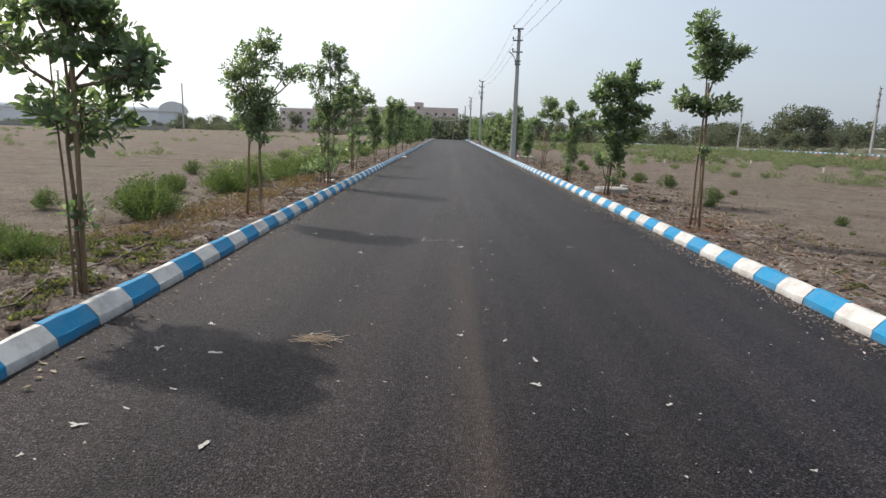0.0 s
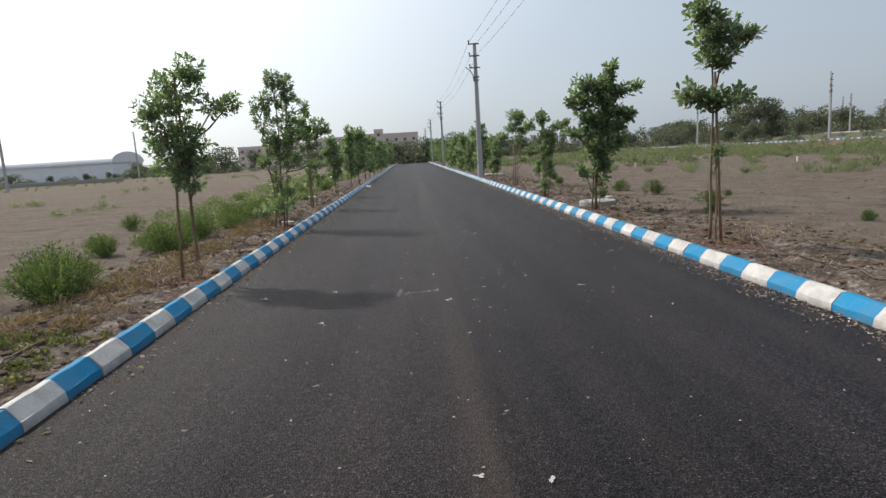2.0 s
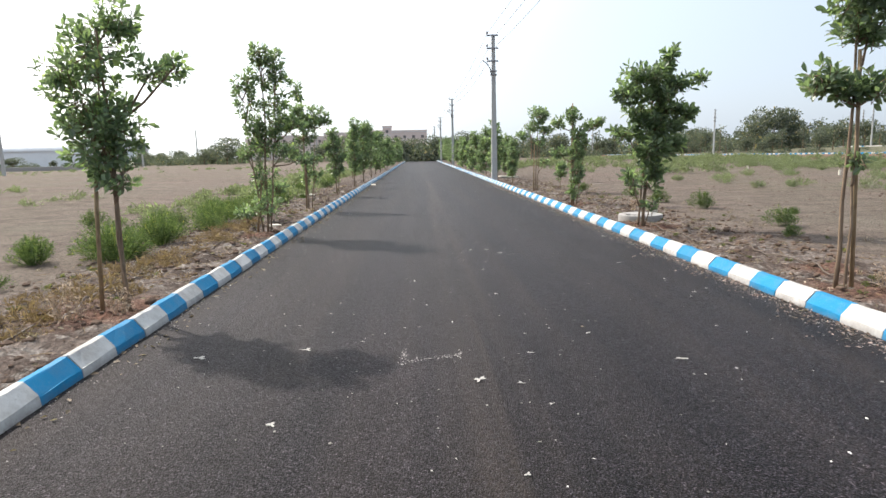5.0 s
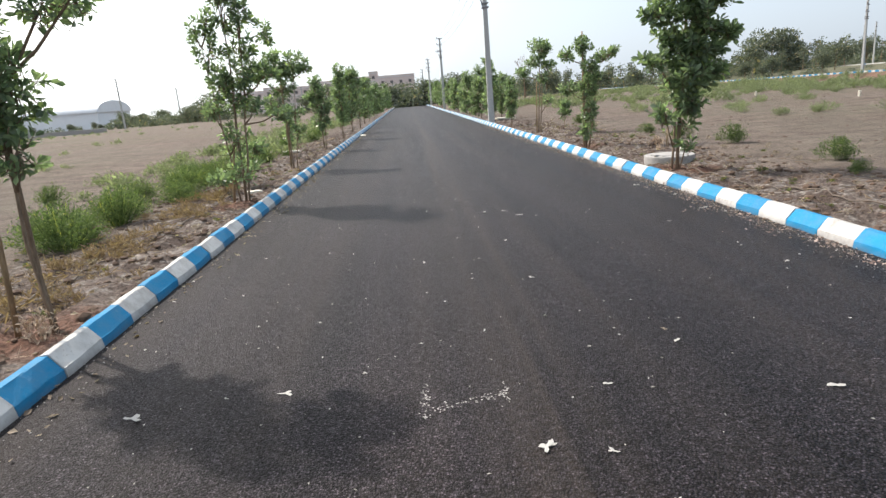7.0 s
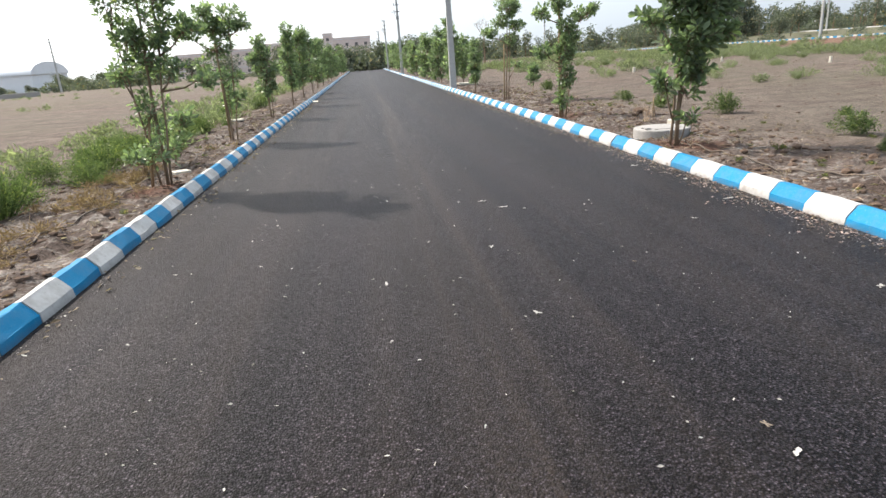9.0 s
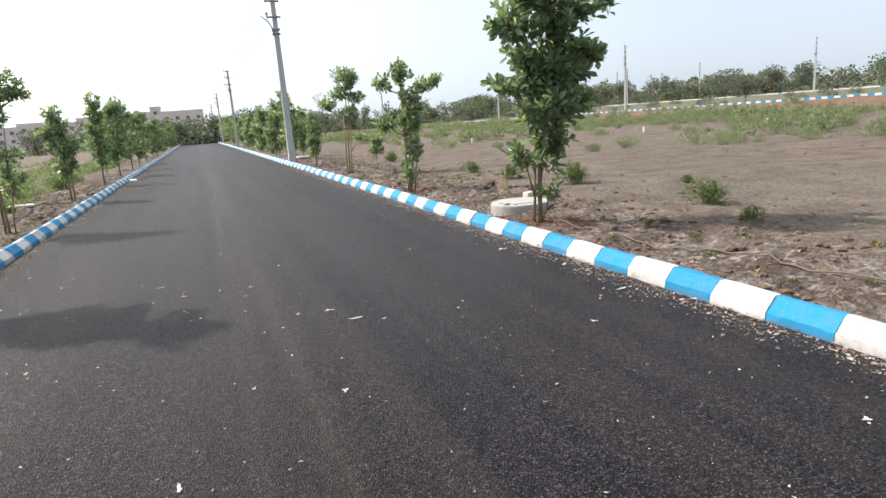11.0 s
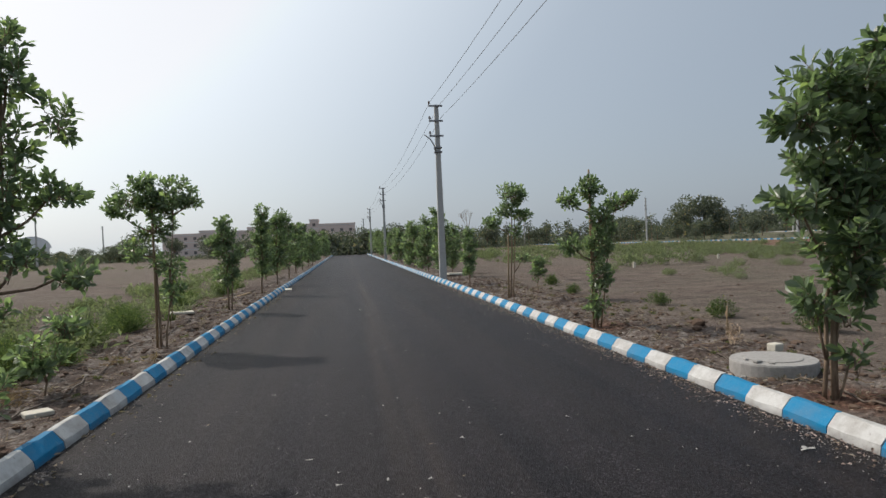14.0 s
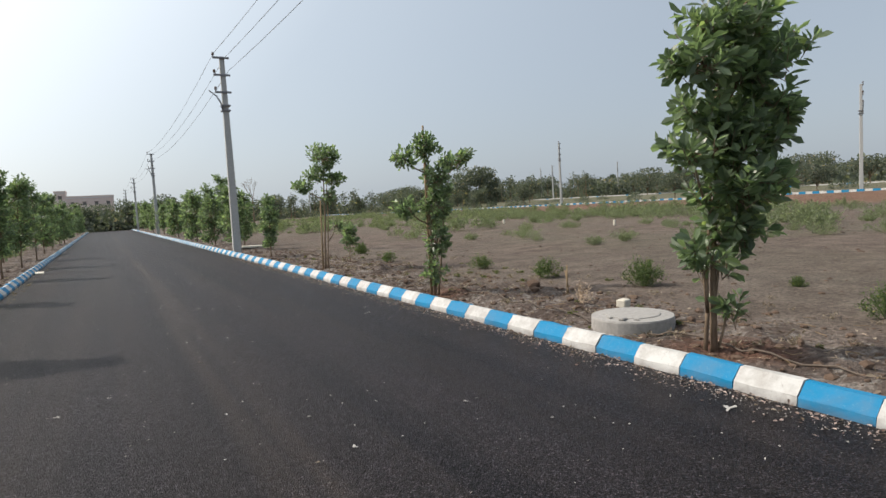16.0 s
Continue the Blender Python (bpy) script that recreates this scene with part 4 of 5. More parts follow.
for x, y, k, size in ((-5.0, 12.6, 0, 1.2), (-5.4, 13.25, 1, 1.1), (-6.3, 16.5, 3, 1.1), (-5.2, 16.75, 0, 1.2), (-5.6, 17.4, 0, 1.0), (-5.2, 18.3, 1, 1.1), (-5.65, 19.3, 2, 0.85), (-5.05, 20.4, 0, 0.9),
                      (-5.95, 20.9, 1, 0.9), (-5.4, 21.8, 2, 0.9), (-5.0, 22.7, 0, 1.0), (-5.2, 25.5, 2, 0.95)):
    weed(x, y, k, size, weed_meshes, "bushy feathery green weed beside the verge", "green weeds by the road")
for x, y, k, size in ((-4.85, 9.5, 2, 0.6), (-5.4, 9.9, 0, 0.7), (-6.2, 10.6, 1, 0.7), (-6.8, 17.3, 3, 1.0), (-8.0, 21.6, 3, 1.1), (-7.1, 13.4, 3, 0.9), (-5.7, 14.6, 3, 0.8), (-5.7, 24.0, 1, 0.9), (-5.1, 27.3, 0, 1.0), (-6.4, 24.8, 0, 0.8),
                      (-5.9, 29.5, 0, 1.0), (-5.2, 31.5, 1, 0.9), (-5.6, 34.0, 0, 1.0), (-5.0, 36.5, 0, 1.0), (-5.3, 40.0, 2, 0.9), (-4.6, 23.4, 3, 0.8), (-4.6, 28.6, 3, 0.7), (-4.6, 19.9, 3, 0.5)):
    weed(x, y, k, size, weed_meshes, "bushy feathery green weed beside the verge", "green weeds by the road")
for x, y, k, size in ((6.2, 18.55, 3, 1.1), (6.33, 22.1, 3, 1.1), (6.12, 24.2, 3, 1.0), (6.13, 26.5, 3, 0.95), (6.18, 33.7, 3, 0.9), (5.6, 17.2, 3, 0.6), (7.0, 14.7, 3, 0.5), (7.6, 20.4, 3, 0.45), (5.6, 30.2, 3, 0.8)):
    weed(x, y, k, size, weed_meshes, "small round green weed on bare soil", "small weeds on bare soil")
for _ in range(190):
    y = r.uniform(22, 60)
    x = r.uniform(9.5, 30) if r.random() < 0.6 else r.uniform(16, 37)
    if x < 15 and y < 26:
        continue
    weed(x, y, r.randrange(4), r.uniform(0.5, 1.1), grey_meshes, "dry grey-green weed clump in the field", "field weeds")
nr = np.random.default_rng(5)
spots = []
for _ in range(1500):
    y, x = nr.uniform(16, 118), nr.uniform(8, 41)
    full = float(lumps(np.array(x), np.array(y), 7.0, 33))
    if x < 17 and y < 42 or full < -0.22 + 0.40 * (x < 22):
        continue
    spots.append((x, y, float(ground_z(x, y)) - 0.02, nr.uniform(0, 6), nr.uniform(0.45, 0.95) + 0.9 * max(0.0, min(0.8, full + 0.1))))
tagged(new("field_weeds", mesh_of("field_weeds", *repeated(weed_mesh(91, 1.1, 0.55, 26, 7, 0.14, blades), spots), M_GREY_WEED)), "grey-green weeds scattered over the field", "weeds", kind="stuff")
spots = []
for _ in range(150):
    y = nr.uniform(22, 62)
    x = -nr.uniform(4.9, 6.4 + 0.07 * y)
    spots.append((x, y, float(ground_z(x, y)) - 0.02, nr.uniform(0, 6), nr.uniform(0.45, 1.0)))
for _ in range(420):
    y, x = nr.uniform(24, 120), -nr.uniform(7, 62)
    if lumps(np.array(x), np.array(y), 9.0, 51) < 0.25 and x > -48:
        continue
    spots.append((x, y, float(ground_z(x, y)) - 0.02, nr.uniform(0, 6), nr.uniform(0.35, 0.9)))
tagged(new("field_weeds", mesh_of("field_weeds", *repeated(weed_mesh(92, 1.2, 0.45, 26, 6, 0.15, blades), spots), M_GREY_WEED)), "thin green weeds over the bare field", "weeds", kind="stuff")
# low creeping weeds on the near verge
spots = []
for _ in range(520):
    y, x = nr.uniform(5.0, 10.9), -nr.uniform(3.5, 5.4)
    if lumps(np.array(x), np.array(y), 1.2, 61) < -0.05:
        continue
    spots.append((x, y, float(ground_z(x, y)), nr.uniform(0, 6), nr.uniform(0.6, 1.2)))
for _ in range(260):
    side = 1 if nr.uniform() < 0.5 else -1
    y, x = nr.uniform(4.0, 34.0), side * nr.uniform(3.5, 6.5)
    spots.append((x, y, float(ground_z(x, y)), nr.uniform(0, 6), nr.uniform(0.4, 1.0)))
tagged(new("low_weeds", mesh_of("low_weeds", *repeated(weed_mesh(93, 0.24, 0.05, 12, 5, 0.032, blades, 0.5), spots), M_LOW)), "low creeping green weeds on the verge soil", "weeds", kind="stuff")
# dry grass tufts
spots = []
for _ in range(420):
    side = 1 if nr.uniform() < 0.5 else -1
    y, x = nr.uniform(3.0, 38.0), side * nr.uniform(3.5, 7.0)
    spots.append((x, y, float(ground_z(x, y)), nr.uniform(0, 6), nr.uniform(0.5, 1.3)))
tagged(new("dry_grass", mesh_of("dry_grass", *repeated((lambda g: (g[0], g[1]))(weed_mesh(94, 0.22, 0.05, 9, 4, 0.035)), spots), M_DRY)), "dry straw-coloured grass and dead leaves on soil", "grass", kind="stuff")

# withered orange-brown grass between the verge and the weeds
spots = []
for _ in range(330):
    y = nr.uniform(10.6, 24.0)
    x = -(4.45 + 0.38 * nr.normal())
    if lumps(np.array(x), np.array(y), 1.1, 71) < -0.05:
        continue
    spots.append((x, y, float(ground_z(x, y)), nr.uniform(0, 6), nr.uniform(0.6, 1.5)))
tagged(new("withered_grass", mesh_of("withered_grass", *repeated(weed_mesh(98, 0.26, 0.07, 10, 4, 0.06, blades, 0.16), spots), M_WITHERED)), "withered orange-brown grass on the verge soil", "grass", kind="stuff")


dry_mesh = mesh_of("dry_weed", *weed_mesh(97, 0.4, 0.4, 26, 7, 0.06), M_STRAW)
for x, y, s in ((-3.85, 12.95, 1.0), (-3.45, 13.15, 0.7), (3.95, 13.0, 0.8), (4.35, 21.3, 0.8), (4.5, 13.4, 0.6)):
    ob = new("dry_weed", dry_mesh)
    ob.matrix_basis = pose(x, y, float(ground_z(x, y)) - 0.01, 0, 0, 70 * y) @ Matrix.Diagonal((s, s, s, 1))
    tagged(ob, "withered yellow-brown weed on the verge soil", "weed", "dry weeds on the verge")


# ---- clods and litter ----
def clod_mesh(seed):
    rr = random.Random(seed)
    bm = bmesh.new()
    bmesh.ops.create_icosphere(bm, subdivisions=1, radius=1.0)
    for v in bm.verts:
        v.co *= rr.uniform(0.6, 1.15)
        v.co.z *= 0.65
    bm.verts.index_update()
    out = np.array([tuple(v.co) for v in bm.verts]), [tuple(v.index for v in f.verts) for f in bm.faces]
    bm.free()
    return out


pieces = []
for k in range(3):
    spots = []
    for _ in range(1800):
        side = 1 if nr.uniform() < 0.55 else -1
        y = nr.uniform(3.0, 40.0)
        x = side * (3.3 + 2.3 * nr.uniform() ** 1.2)
        spots.append((x, y, float(ground_z(x, y)) + 0.004, nr.uniform(0, 6), 0.010 + 0.052 * nr.uniform() ** 2.6))
    for _ in range(260):
        x, y = nr.uniform(5, 22), nr.uniform(12, 45)
        spots.append((x, y, float(ground_z(x, y)) + 0.004, nr.uniform(0, 6), 0.012 + 0.04 * nr.uniform() ** 3))
    pieces.append(repeated(clod_mesh(80 + k), spots))
tagged(new("soil_clods", mesh_of("soil_clods", *joined(pieces), M_STONE)), "loose dark soil clods and stones on the verge", "soil", kind="stuff")
for x, y, s in ((5.12, 23.3, 0.13), (4.75, 17.75, 0.07), (4.9, 23.0, 0.09), (4.6, 24.6, 0.08), (-4.6, 22.3, 0.09), (4.4, 15.6, 0.06)):
    c = new("earth_clod", mesh_of("earth_clod", *clod_mesh(int(y * 10)), M_STONE))
    c.matrix_basis = pose(x, y, float(ground_z(x, y)) + 0.3 * s, 0, 0, 40 * y) @ Matrix.Diagonal((s, s, s, 1))
    tagged(c, "lump of dark dug earth on the verge", "earth clod", "earth clods")

q = np.random.default_rng(44)
sticks = []
for _ in range(900):
    side = 1 if q.uniform() < 0.5 else -1
    x, y = side * (3.35 + 2.4 * q.uniform()), q.uniform(3.5, 34)
    a, half = q.uniform(0, 3.14), q.uniform(0.03, 0.11)
    ends = [(x + k * half * math.cos(a), y + k * half * math.sin(a)) for k in (-1, 0, 1)]
    sticks.append(tube([(u, v, float(ground_z(u, v)) + 0.012 + 0.01 * q.uniform()) for u, v in ends], [0.003, 0.004, 0.002], 3))
tagged(new("dead_twigs", mesh_of("dead_twigs", *joined(sticks), M_STAKE)), "dead twigs and stalks strewn on the verge", "twigs", kind="stuff")
at_v = np.stack([np.where(q.uniform(size=2600) < 0.5, 1, -1) * (3.25 + 2.2 * q.uniform(size=2600) ** 1.3), q.uniform(3.5, 36, 2600)], 1)
at_v = np.concatenate([at_v, (ground_z(at_v[:, 0], at_v[:, 1]) + 0.008)[:, None]], 1)
way_v = np.stack([q.normal(size=2600), q.normal(size=2600), q.uniform(-0.1, 0.3, 2600)], 1)
size_v = 0.05 * q.uniform(0.5, 1.5, 2600)
tagged(new("leaf_litter", mesh_of("leaf_litter", *leaves(at_v, way_v, size_v, size_v * 0.5, q), M_DRY)), "dry brown leaf litter over the verge soil", "litter", kind="stuff")

# pale straw lying flat on the verge
n_s = 2400
at_s = np.stack([np.where(q.uniform(size=n_s) < 0.55, -1, 1) * (3.25 + 2.0 * q.uniform(size=n_s) ** 1.2), q.uniform(3.5, 34, n_s)], 1)
at_s = np.concatenate([at_s, (ground_z(at_s[:, 0], at_s[:, 1]) + 0.014)[:, None]], 1)
way_s = np.stack([q.normal(size=n_s), q.normal(size=n_s), q.uniform(-0.08, 0.22, n_s)], 1)
size_s = q.uniform(0.03, 0.13, n_s)
tagged(new("straw_litter", mesh_of("straw_litter", *blades(at_s, way_s, size_s, np.full(n_s, 0.0055), q), M_STRAW)), "pale dry straw strewn flat over the verge", "straw", kind="stuff")

# grit washed against the kerbs
g = []
for side, dense in ((1, 5600), (-1, 1200)):
    spots = []
    for _ in range(dense):
        y = nr.uniform(4, 34)
        x = side * (2.985 - abs(nr.normal()) * (0.14 if side > 0 else 0.08))
        if lumps(np.array(x * 0.2), np.array(y), 0.8, 12) < -0.25:
            continue
        spots.append((x, y, 0.006, nr.uniform(0, 6), 0.002 + 0.0055 * nr.uniform() ** 2))
    g.append(repeated(clod_mesh(95), spots))
tagged(new("kerb_grit", mesh_of("kerb_grit", *joined(g), M_CHALK)), "pale grit and crumbs lying along the kerb", "grit", kind="stuff")


def litter(count, seed, size, xs, heaps=False):
    q = np.random.default_rng(seed)
    at_l = np.stack([q.uniform(xs[0], xs[1], count), q.uniform(4, 40, count), np.full(count, 0.012)], 1)
    if heaps:          # swept together in uneven heaps
        spot = q.integers(0, 90, count)
        at_l[:, 1] = 5 + spot * 0.36 + q.normal(size=count) * 0.16
        at_l[:, 0] = xs[1] - np.abs(q.normal(size=count)) * (0.08 + 0.14 * ((spot * 37) % 11) / 11)
    way = np.stack([q.normal(size=count), q.normal(size=count), q.uniform(-0.05, 0.25, count)], 1)
    s = size * q.uniform(0.5, 1.5, count)
    return leaves(at_l, way, s, s * 0.5, q)


tagged(new("leaf_crumbs", mesh_of("leaf_crumbs", *litter(1500, 7, 0.018, (-2.95, 2.95)), M_PALE)), "tiny pale leaf crumbs strewn over the asphalt", "litter", kind="stuff")
tagged(new("kerb_leaves", mesh_of("kerb_leaves", *joined([litter(420, 8, 0.05, (-2.98, -2.72)), litter(240, 9, 0.035, (2.7, 2.98))]), M_DRY)), "dry brown leaves lying against the kerb", "litter", kind="stuff")
tagged(new("kerb_crumbs", mesh_of("kerb_crumbs", *litter(4200, 19, 0.03, (2.6, 2.99), True), M_CRUMB)), "pinkish pale leaf crumbs heaped along the kerb", "litter", kind="stuff")


def curled_leaf(seed):
    """A fallen bleached leaf or flower: a thin ragged piece with uneven lobes, a little lifted at the rim."""
    g = random.Random(seed)
    n, lobes, ph = 14, g.choice((2, 3, 3, 4)), g.uniform(0, 6)
    vs = [(0, 0, 0.05)]
    for i in range(n):
        a = 2 * math.pi * i / n
        rad = 0.5 * (0.62 + 0.38 * math.sin(lobes * a + ph)) * g.uniform(0.75, 1.15)
        vs.append((rad * math.cos(a) * 1.15, rad * math.sin(a) * 0.7, 0.03 + 0.14 * rad * g.uniform(0, 1)))
    fs = [(0, 1 + i, 1 + (i + 1) % n) for i in range(n)]
    return mesh_of("fallen_leaf", vs, fs, M_DRY if seed == 0 else M_PALE)


leaf_meshes = [curled_leaf(k) for k in range(7)]
rr = random.Random(77)
known = [(0.04, 7.6, 0.07), (0.21, 7.22, 0.08), (0.16, 6.8, 0.08), (-1.47, 10.7, 0.09), (-0.2, 11.3, 0.08), (-2.3, 11.94, 0.13), (-1.51, 12.06, 0.1), (-0.22, 11.28, 0.11), (1.29, 11.55, 0.1), (0.44, 16.8, 0.1),
         (0.59, 16.46, 0.11), (-2.35, 7.2, 0.1), (-2.25, 6.1, 0.1), (-1.55, 5.95, 0.09), (-1.95, 7.15, 0.11), (-2.2, 7.75, 0.09), (2.62, 17.9, 0.14), (2.7, 15.9, 0.1), (2.8, 16.9, 0.1), (-2.62, 5.5, 0.1)]
for _ in range(120):
    known.append((max(-2.85, min(2.85, rr.gauss(-0.3, 1.3))), rr.uniform(4.3, 33), rr.uniform(0.025, 0.07)))
for x, y, s in known:
    ob = new("fallen_leaf", leaf_meshes[rr.randrange(7)])
    ob.matrix_basis = pose(x, y, 0.004, 0, 0, rr.uniform(0, 360)) @ Matrix.Diagonal((s, s, s, 1))
    tagged(ob, "curled pale fallen leaf lying on the asphalt", "leaf", "fallen leaves on the road")

# a wisp of straw
q = np.random.default_rng(31)
straws = []
for _ in range(70):
    a = q.normal() * 0.5
    c = np.array([q.normal() * 0.075, q.normal() * 0.042, 0.012 + abs(q.normal()) * 0.012])
    d = np.array([math.cos(a), math.sin(a), q.normal() * 0.1]) * q.uniform(0.03, 0.085)
    straws.append(tube([c - d, c + [0, 0, 0.008], c + d], [0.0018] * 3, 3))
st = new("straw_wisp", mesh_of("straw_wisp", *joined(straws), M_STRAW))
st.location = (-1.34, 7.44, 0.0)
tagged(st, "small wisp of yellow straw on the asphalt", "straw")

# scraped chalky mark on the asphalt: broken crumbs in a line and a short cross stroke
spots = []
for _ in range(130):
    k = q.uniform()
    x, y = -0.72 + 0.42 * k, 11.72 + 0.10 * k
    if q.uniform() < 0.35:
        x, y = -0.74, 11.6 + 0.42 * k
    if q.uniform() < 0.2:
        x, y = -0.32, 11.72 + 0.2 * k
    spots.append((x + q.normal() * 0.014, y + q.normal() * 0.02, 0.002, q.uniform(0, 6), q.uniform(0.003, 0.008)))
tagged(new("chalk_mark", mesh_of("chalk_mark", *repeated((clod_mesh(96)[0] * [1, 1, 0.3], clod_mesh(96)[1]), spots), M_CHALK)), "broken white scrape mark on the asphalt", "road mark", kind="stuff")

# pale slabs and a plank left on the verge
for name, x, y, sx, sy, sz, a, lab in (("stone_slab", -4.75, 30.2, 0.28, 0.16, 0.05, 20, "flat pale stone slab lying on the verge"), ("stone_slab", -3.75, 20.7, 0.13, 0.10, 0.05, 40, "flat pale stone slab beside the kerb"),
                                       ("plank", -4.3, 35.0, 0.05, 1.4, 0.04, -12, "long pale plank lying along the verge"), ("stone_slab", -2.86, 38.2, 0.12, 0.3, 0.05, 5, "pale slab of concrete against the kerb"),
                                       ("stone_slab", 4.4, 41.5, 0.5, 0.25, 0.08, 10, "flat pale stone slab on the verge")):
    ob = new(name, mesh_of(name, *slab(-sx, sx, -sy, sy, 0, sz, 0.008), M_CREAM if name == "stone_slab" else M_STAKE))
    z = 0.004 if abs(x) < 3 else float(ground_z(x, y))
    ob.matrix_basis = pose(x, y, z, 1, 2, a)
    tagged(ob, lab, name.replace("_", " "), "pale slabs" if name == "stone_slab" else "")


# ---- electricity poles and wires ----
def pole(at, tall, label, arms=3, turn=0.0, group="poles along the road", lamp=True, width=0.15):
    ob = thing("utility_pole", at, label, "utility pole", group, turn=turn)
    bm = bmesh.new()
    bmesh.ops.create_cube(bm, size=2)
    for vert in bm.verts:
        top = vert.co.z > 0
        vert.co = (vert.co.x * width * (0.56 if top else 1.0), vert.co.y * width * (0.5 if top else 0.8), tall if top else -0.4)
    bmesh.ops.bevel(bm, geom=bm.edges[:], offset=0.02, segments=2, affect="EDGES")
    bm.verts.index_update()
    part("shaft", (np.array([tuple(c.co) for c in bm.verts]), [tuple(c.index for c in fc.verts) for fc in bm.faces]), M_CONCRETE, ob)
    bm.free()
    for k in range(arms):
        z = tall - 0.06 - 0.62 * k
        arm = part("cross_arm", slab(-0.34, 0.24, -0.13, -0.07, z - 0.035, z + 0.035, 0.006), M_STEEL, ob)
        part("insulator", lathe_at((-0.31, -0.1, z + 0.03)), M_INSULATOR, arm)
    if lamp:
        z = tall - 1.75
        part("lamp_bracket", tube([(-0.12, -0.1, z - 0.2), (-0.16, -0.1, z + 0.05), (-0.3, -0.1, z + 0.3), (-0.55, -0.1, z + 0.5)], [0.028, 0.028, 0.026, 0.024], 7), M_STEEL, ob, flat=False)
        part("clamp", slab(-0.16, 0.16, -0.15, 0.15, z - 0.06, z + 0.0, 0.006), M_STEEL, ob)
        part("clamp", slab(-0.16, 0.16, -0.15, 0.15, z - 0.24, z - 0.18, 0.006), M_STEEL, ob)
    return ob


def lathe_at(p):
    v, f = lathe([(0.02, 0.0), (0.02, 0.05), (0.05, 0.06), (0.052, 0.085), (0.03, 0.10), (0.045, 0.115), (0.045, 0.14), (0.02, 0.165)], 12)
    return v + np.array(p), f


def wire(a, b, sag, label):
    pts = [tuple(Vector(a).lerp(Vector(b), k / 16) - Vector((0, 0, sag * 4 * (k / 16) * (1 - k / 16)))) for k in range(17)]
    ob = new("wire", mesh_of("wire", *tube(pts, [0.0075] * 17, 5), M_WIRE, False))
    return tagged(ob, label, "wire", "overhead wires")


line = [(3.35, -3.0, 0.05), (3.34, 39.1, 0.06), (3.28, 75.4, 0.06), (3.28, 110.5, 0.06), (3.28, 146, 0.06)]
TALL = 7.25
for p in line:
    pole(p, TALL, "tapered grey concrete pole with cross arms and bracket")
for a, b in zip(line, line[1:]):
    for k, off in enumerate(((-0.31, 0.12), (0.1, 0.02), (0.2, -0.45))):
        h = TALL - 0.06 + off[1]
        wire((a[0] + off[0], a[1] - 0.1, a[2] + h), (b[0] + off[0], b[1] - 0.1, b[2] + h), 0.55 if b[1] - a[1] > 35 else 0.35, "thin grey overhead wire sagging between poles")
for x, y, tall in ((44.4, 69.3, 7.0), (49.5, 110.5, 7.4), (44.4, 38.0, 7.2), (75, 108.0, 6.4), (72.0, 68.0, 6.4), (88, 128, 7), (96, 112, 7), (40, 150, 8)):
    pole((x, y, float(ground_z(x, y))), tall, "grey concrete pole beyond the field", 3, 30, "poles across the field")
for x, y, tall in ((-62.4, 149, 10.5), (-60, 177, 9.0), (-50, 83, 7.5), (-30, 190, 7.0)):
    pole((x, y, float(ground_z(x, y))), tall, "thin dark concrete pole beyond the bare field", 2, 0, "poles beyond the bare field", False, 0.18)

build_far_kerb("kerb_parallel", 43.0, 8, 168, lambda y: float(bank_height(y)), 0.485, "blue and white painted kerb across the field")
build_far_kerb("kerb_distant", 74.0, 20, 170, lambda y: 0.95, 0.485, "white and blue painted kerb on higher ground", 14)
wall = new("wall_low", mesh_of("wall_low", *slab(-160, -52, 118, 118.4, -0.2, 0.75, 0.03), M_RING))
tagged(wall, "low grey boundary wall beyond the bare field", "wall", kind="structure")

# ---- far trees and woods ----
shapes = [far_tree_mesh(100 + k, w, h, lo, 1700, lf * 1.3) for k, (w, h, lo, lf) in enumerate(((6, 5.2, 1.0, 0.27), (4.5, 5.8, 1.2, 0.25), (7.5, 6.0, 0.9, 0.30), (3.4, 4.2, 1.0, 0.2)))]
far_models = []
for k, (crown, wood) in enumerate(shapes):
    ob = thing("tree", ((-9.5, 132, 0), (9.0, 134, 0), (-16, 140, 0), (15, 128, 0.1))[k], "dark green broad tree at the end of the road", "tree", "trees beyond the road")
    part("trunk", wood, M_BARK, ob, flat=False)
    part("crown", crown, M_LEAF_HAZED, ob)
    far_models.append(ob)
r = random.Random(21)


def far_tree(x, y, k, size, label, group):
    ob = copy_thing(far_models[k], pose(x, y, float(ground_z(x, y)) - 0.1, 0, 0, r.uniform(0, 360)))
    ob.scale = (size, size, size * r.uniform(0.9, 1.1))
    tagged(ob, label, "tree", group)


for x, y, k, s in ((-5, 136, 0, 0.95), (-1.5, 139, 2, 0.85), (3, 137, 1, 0.9), (6, 141, 0, 1.0), (11, 143, 2, 0.9), (19, 137, 1, 0.85), (-13, 136, 1, 0.8), (-22, 150, 0, 0.9)):
    far_tree(x, y, k, s, "dark green broad tree at the end of the road", "trees beyond the road")
for _ in range(46):
    y = r.uniform(95, 175)
    x = r.uniform(50, 128) if r.random() < 0.7 else r.uniform(20, 60)
    if x < 52 and y < 132:
        continue
    far_tree(x, y, r.randrange(4), r.uniform(0.6, 0.95), "dark green tree in the wood across the field", "trees across the field")
for x, y, s in ((78, 62, 0.7), (92, 70, 0.75), (101, 58, 0.7), (84, 45, 0.65), (72, 82, 0.6), (110, 77, 0.8), (70, 50, 0.55), (52, 60, 0.45), (53, 88, 0.45), (52, 100, 0.4), (51.5, 45, 0.4), (98, 90, 0.7), (86, 98, 0.7)):
    far_tree(x, y, r.randrange(4), s * 1.22, "young dark tree beyond the parallel road", "trees across the field")
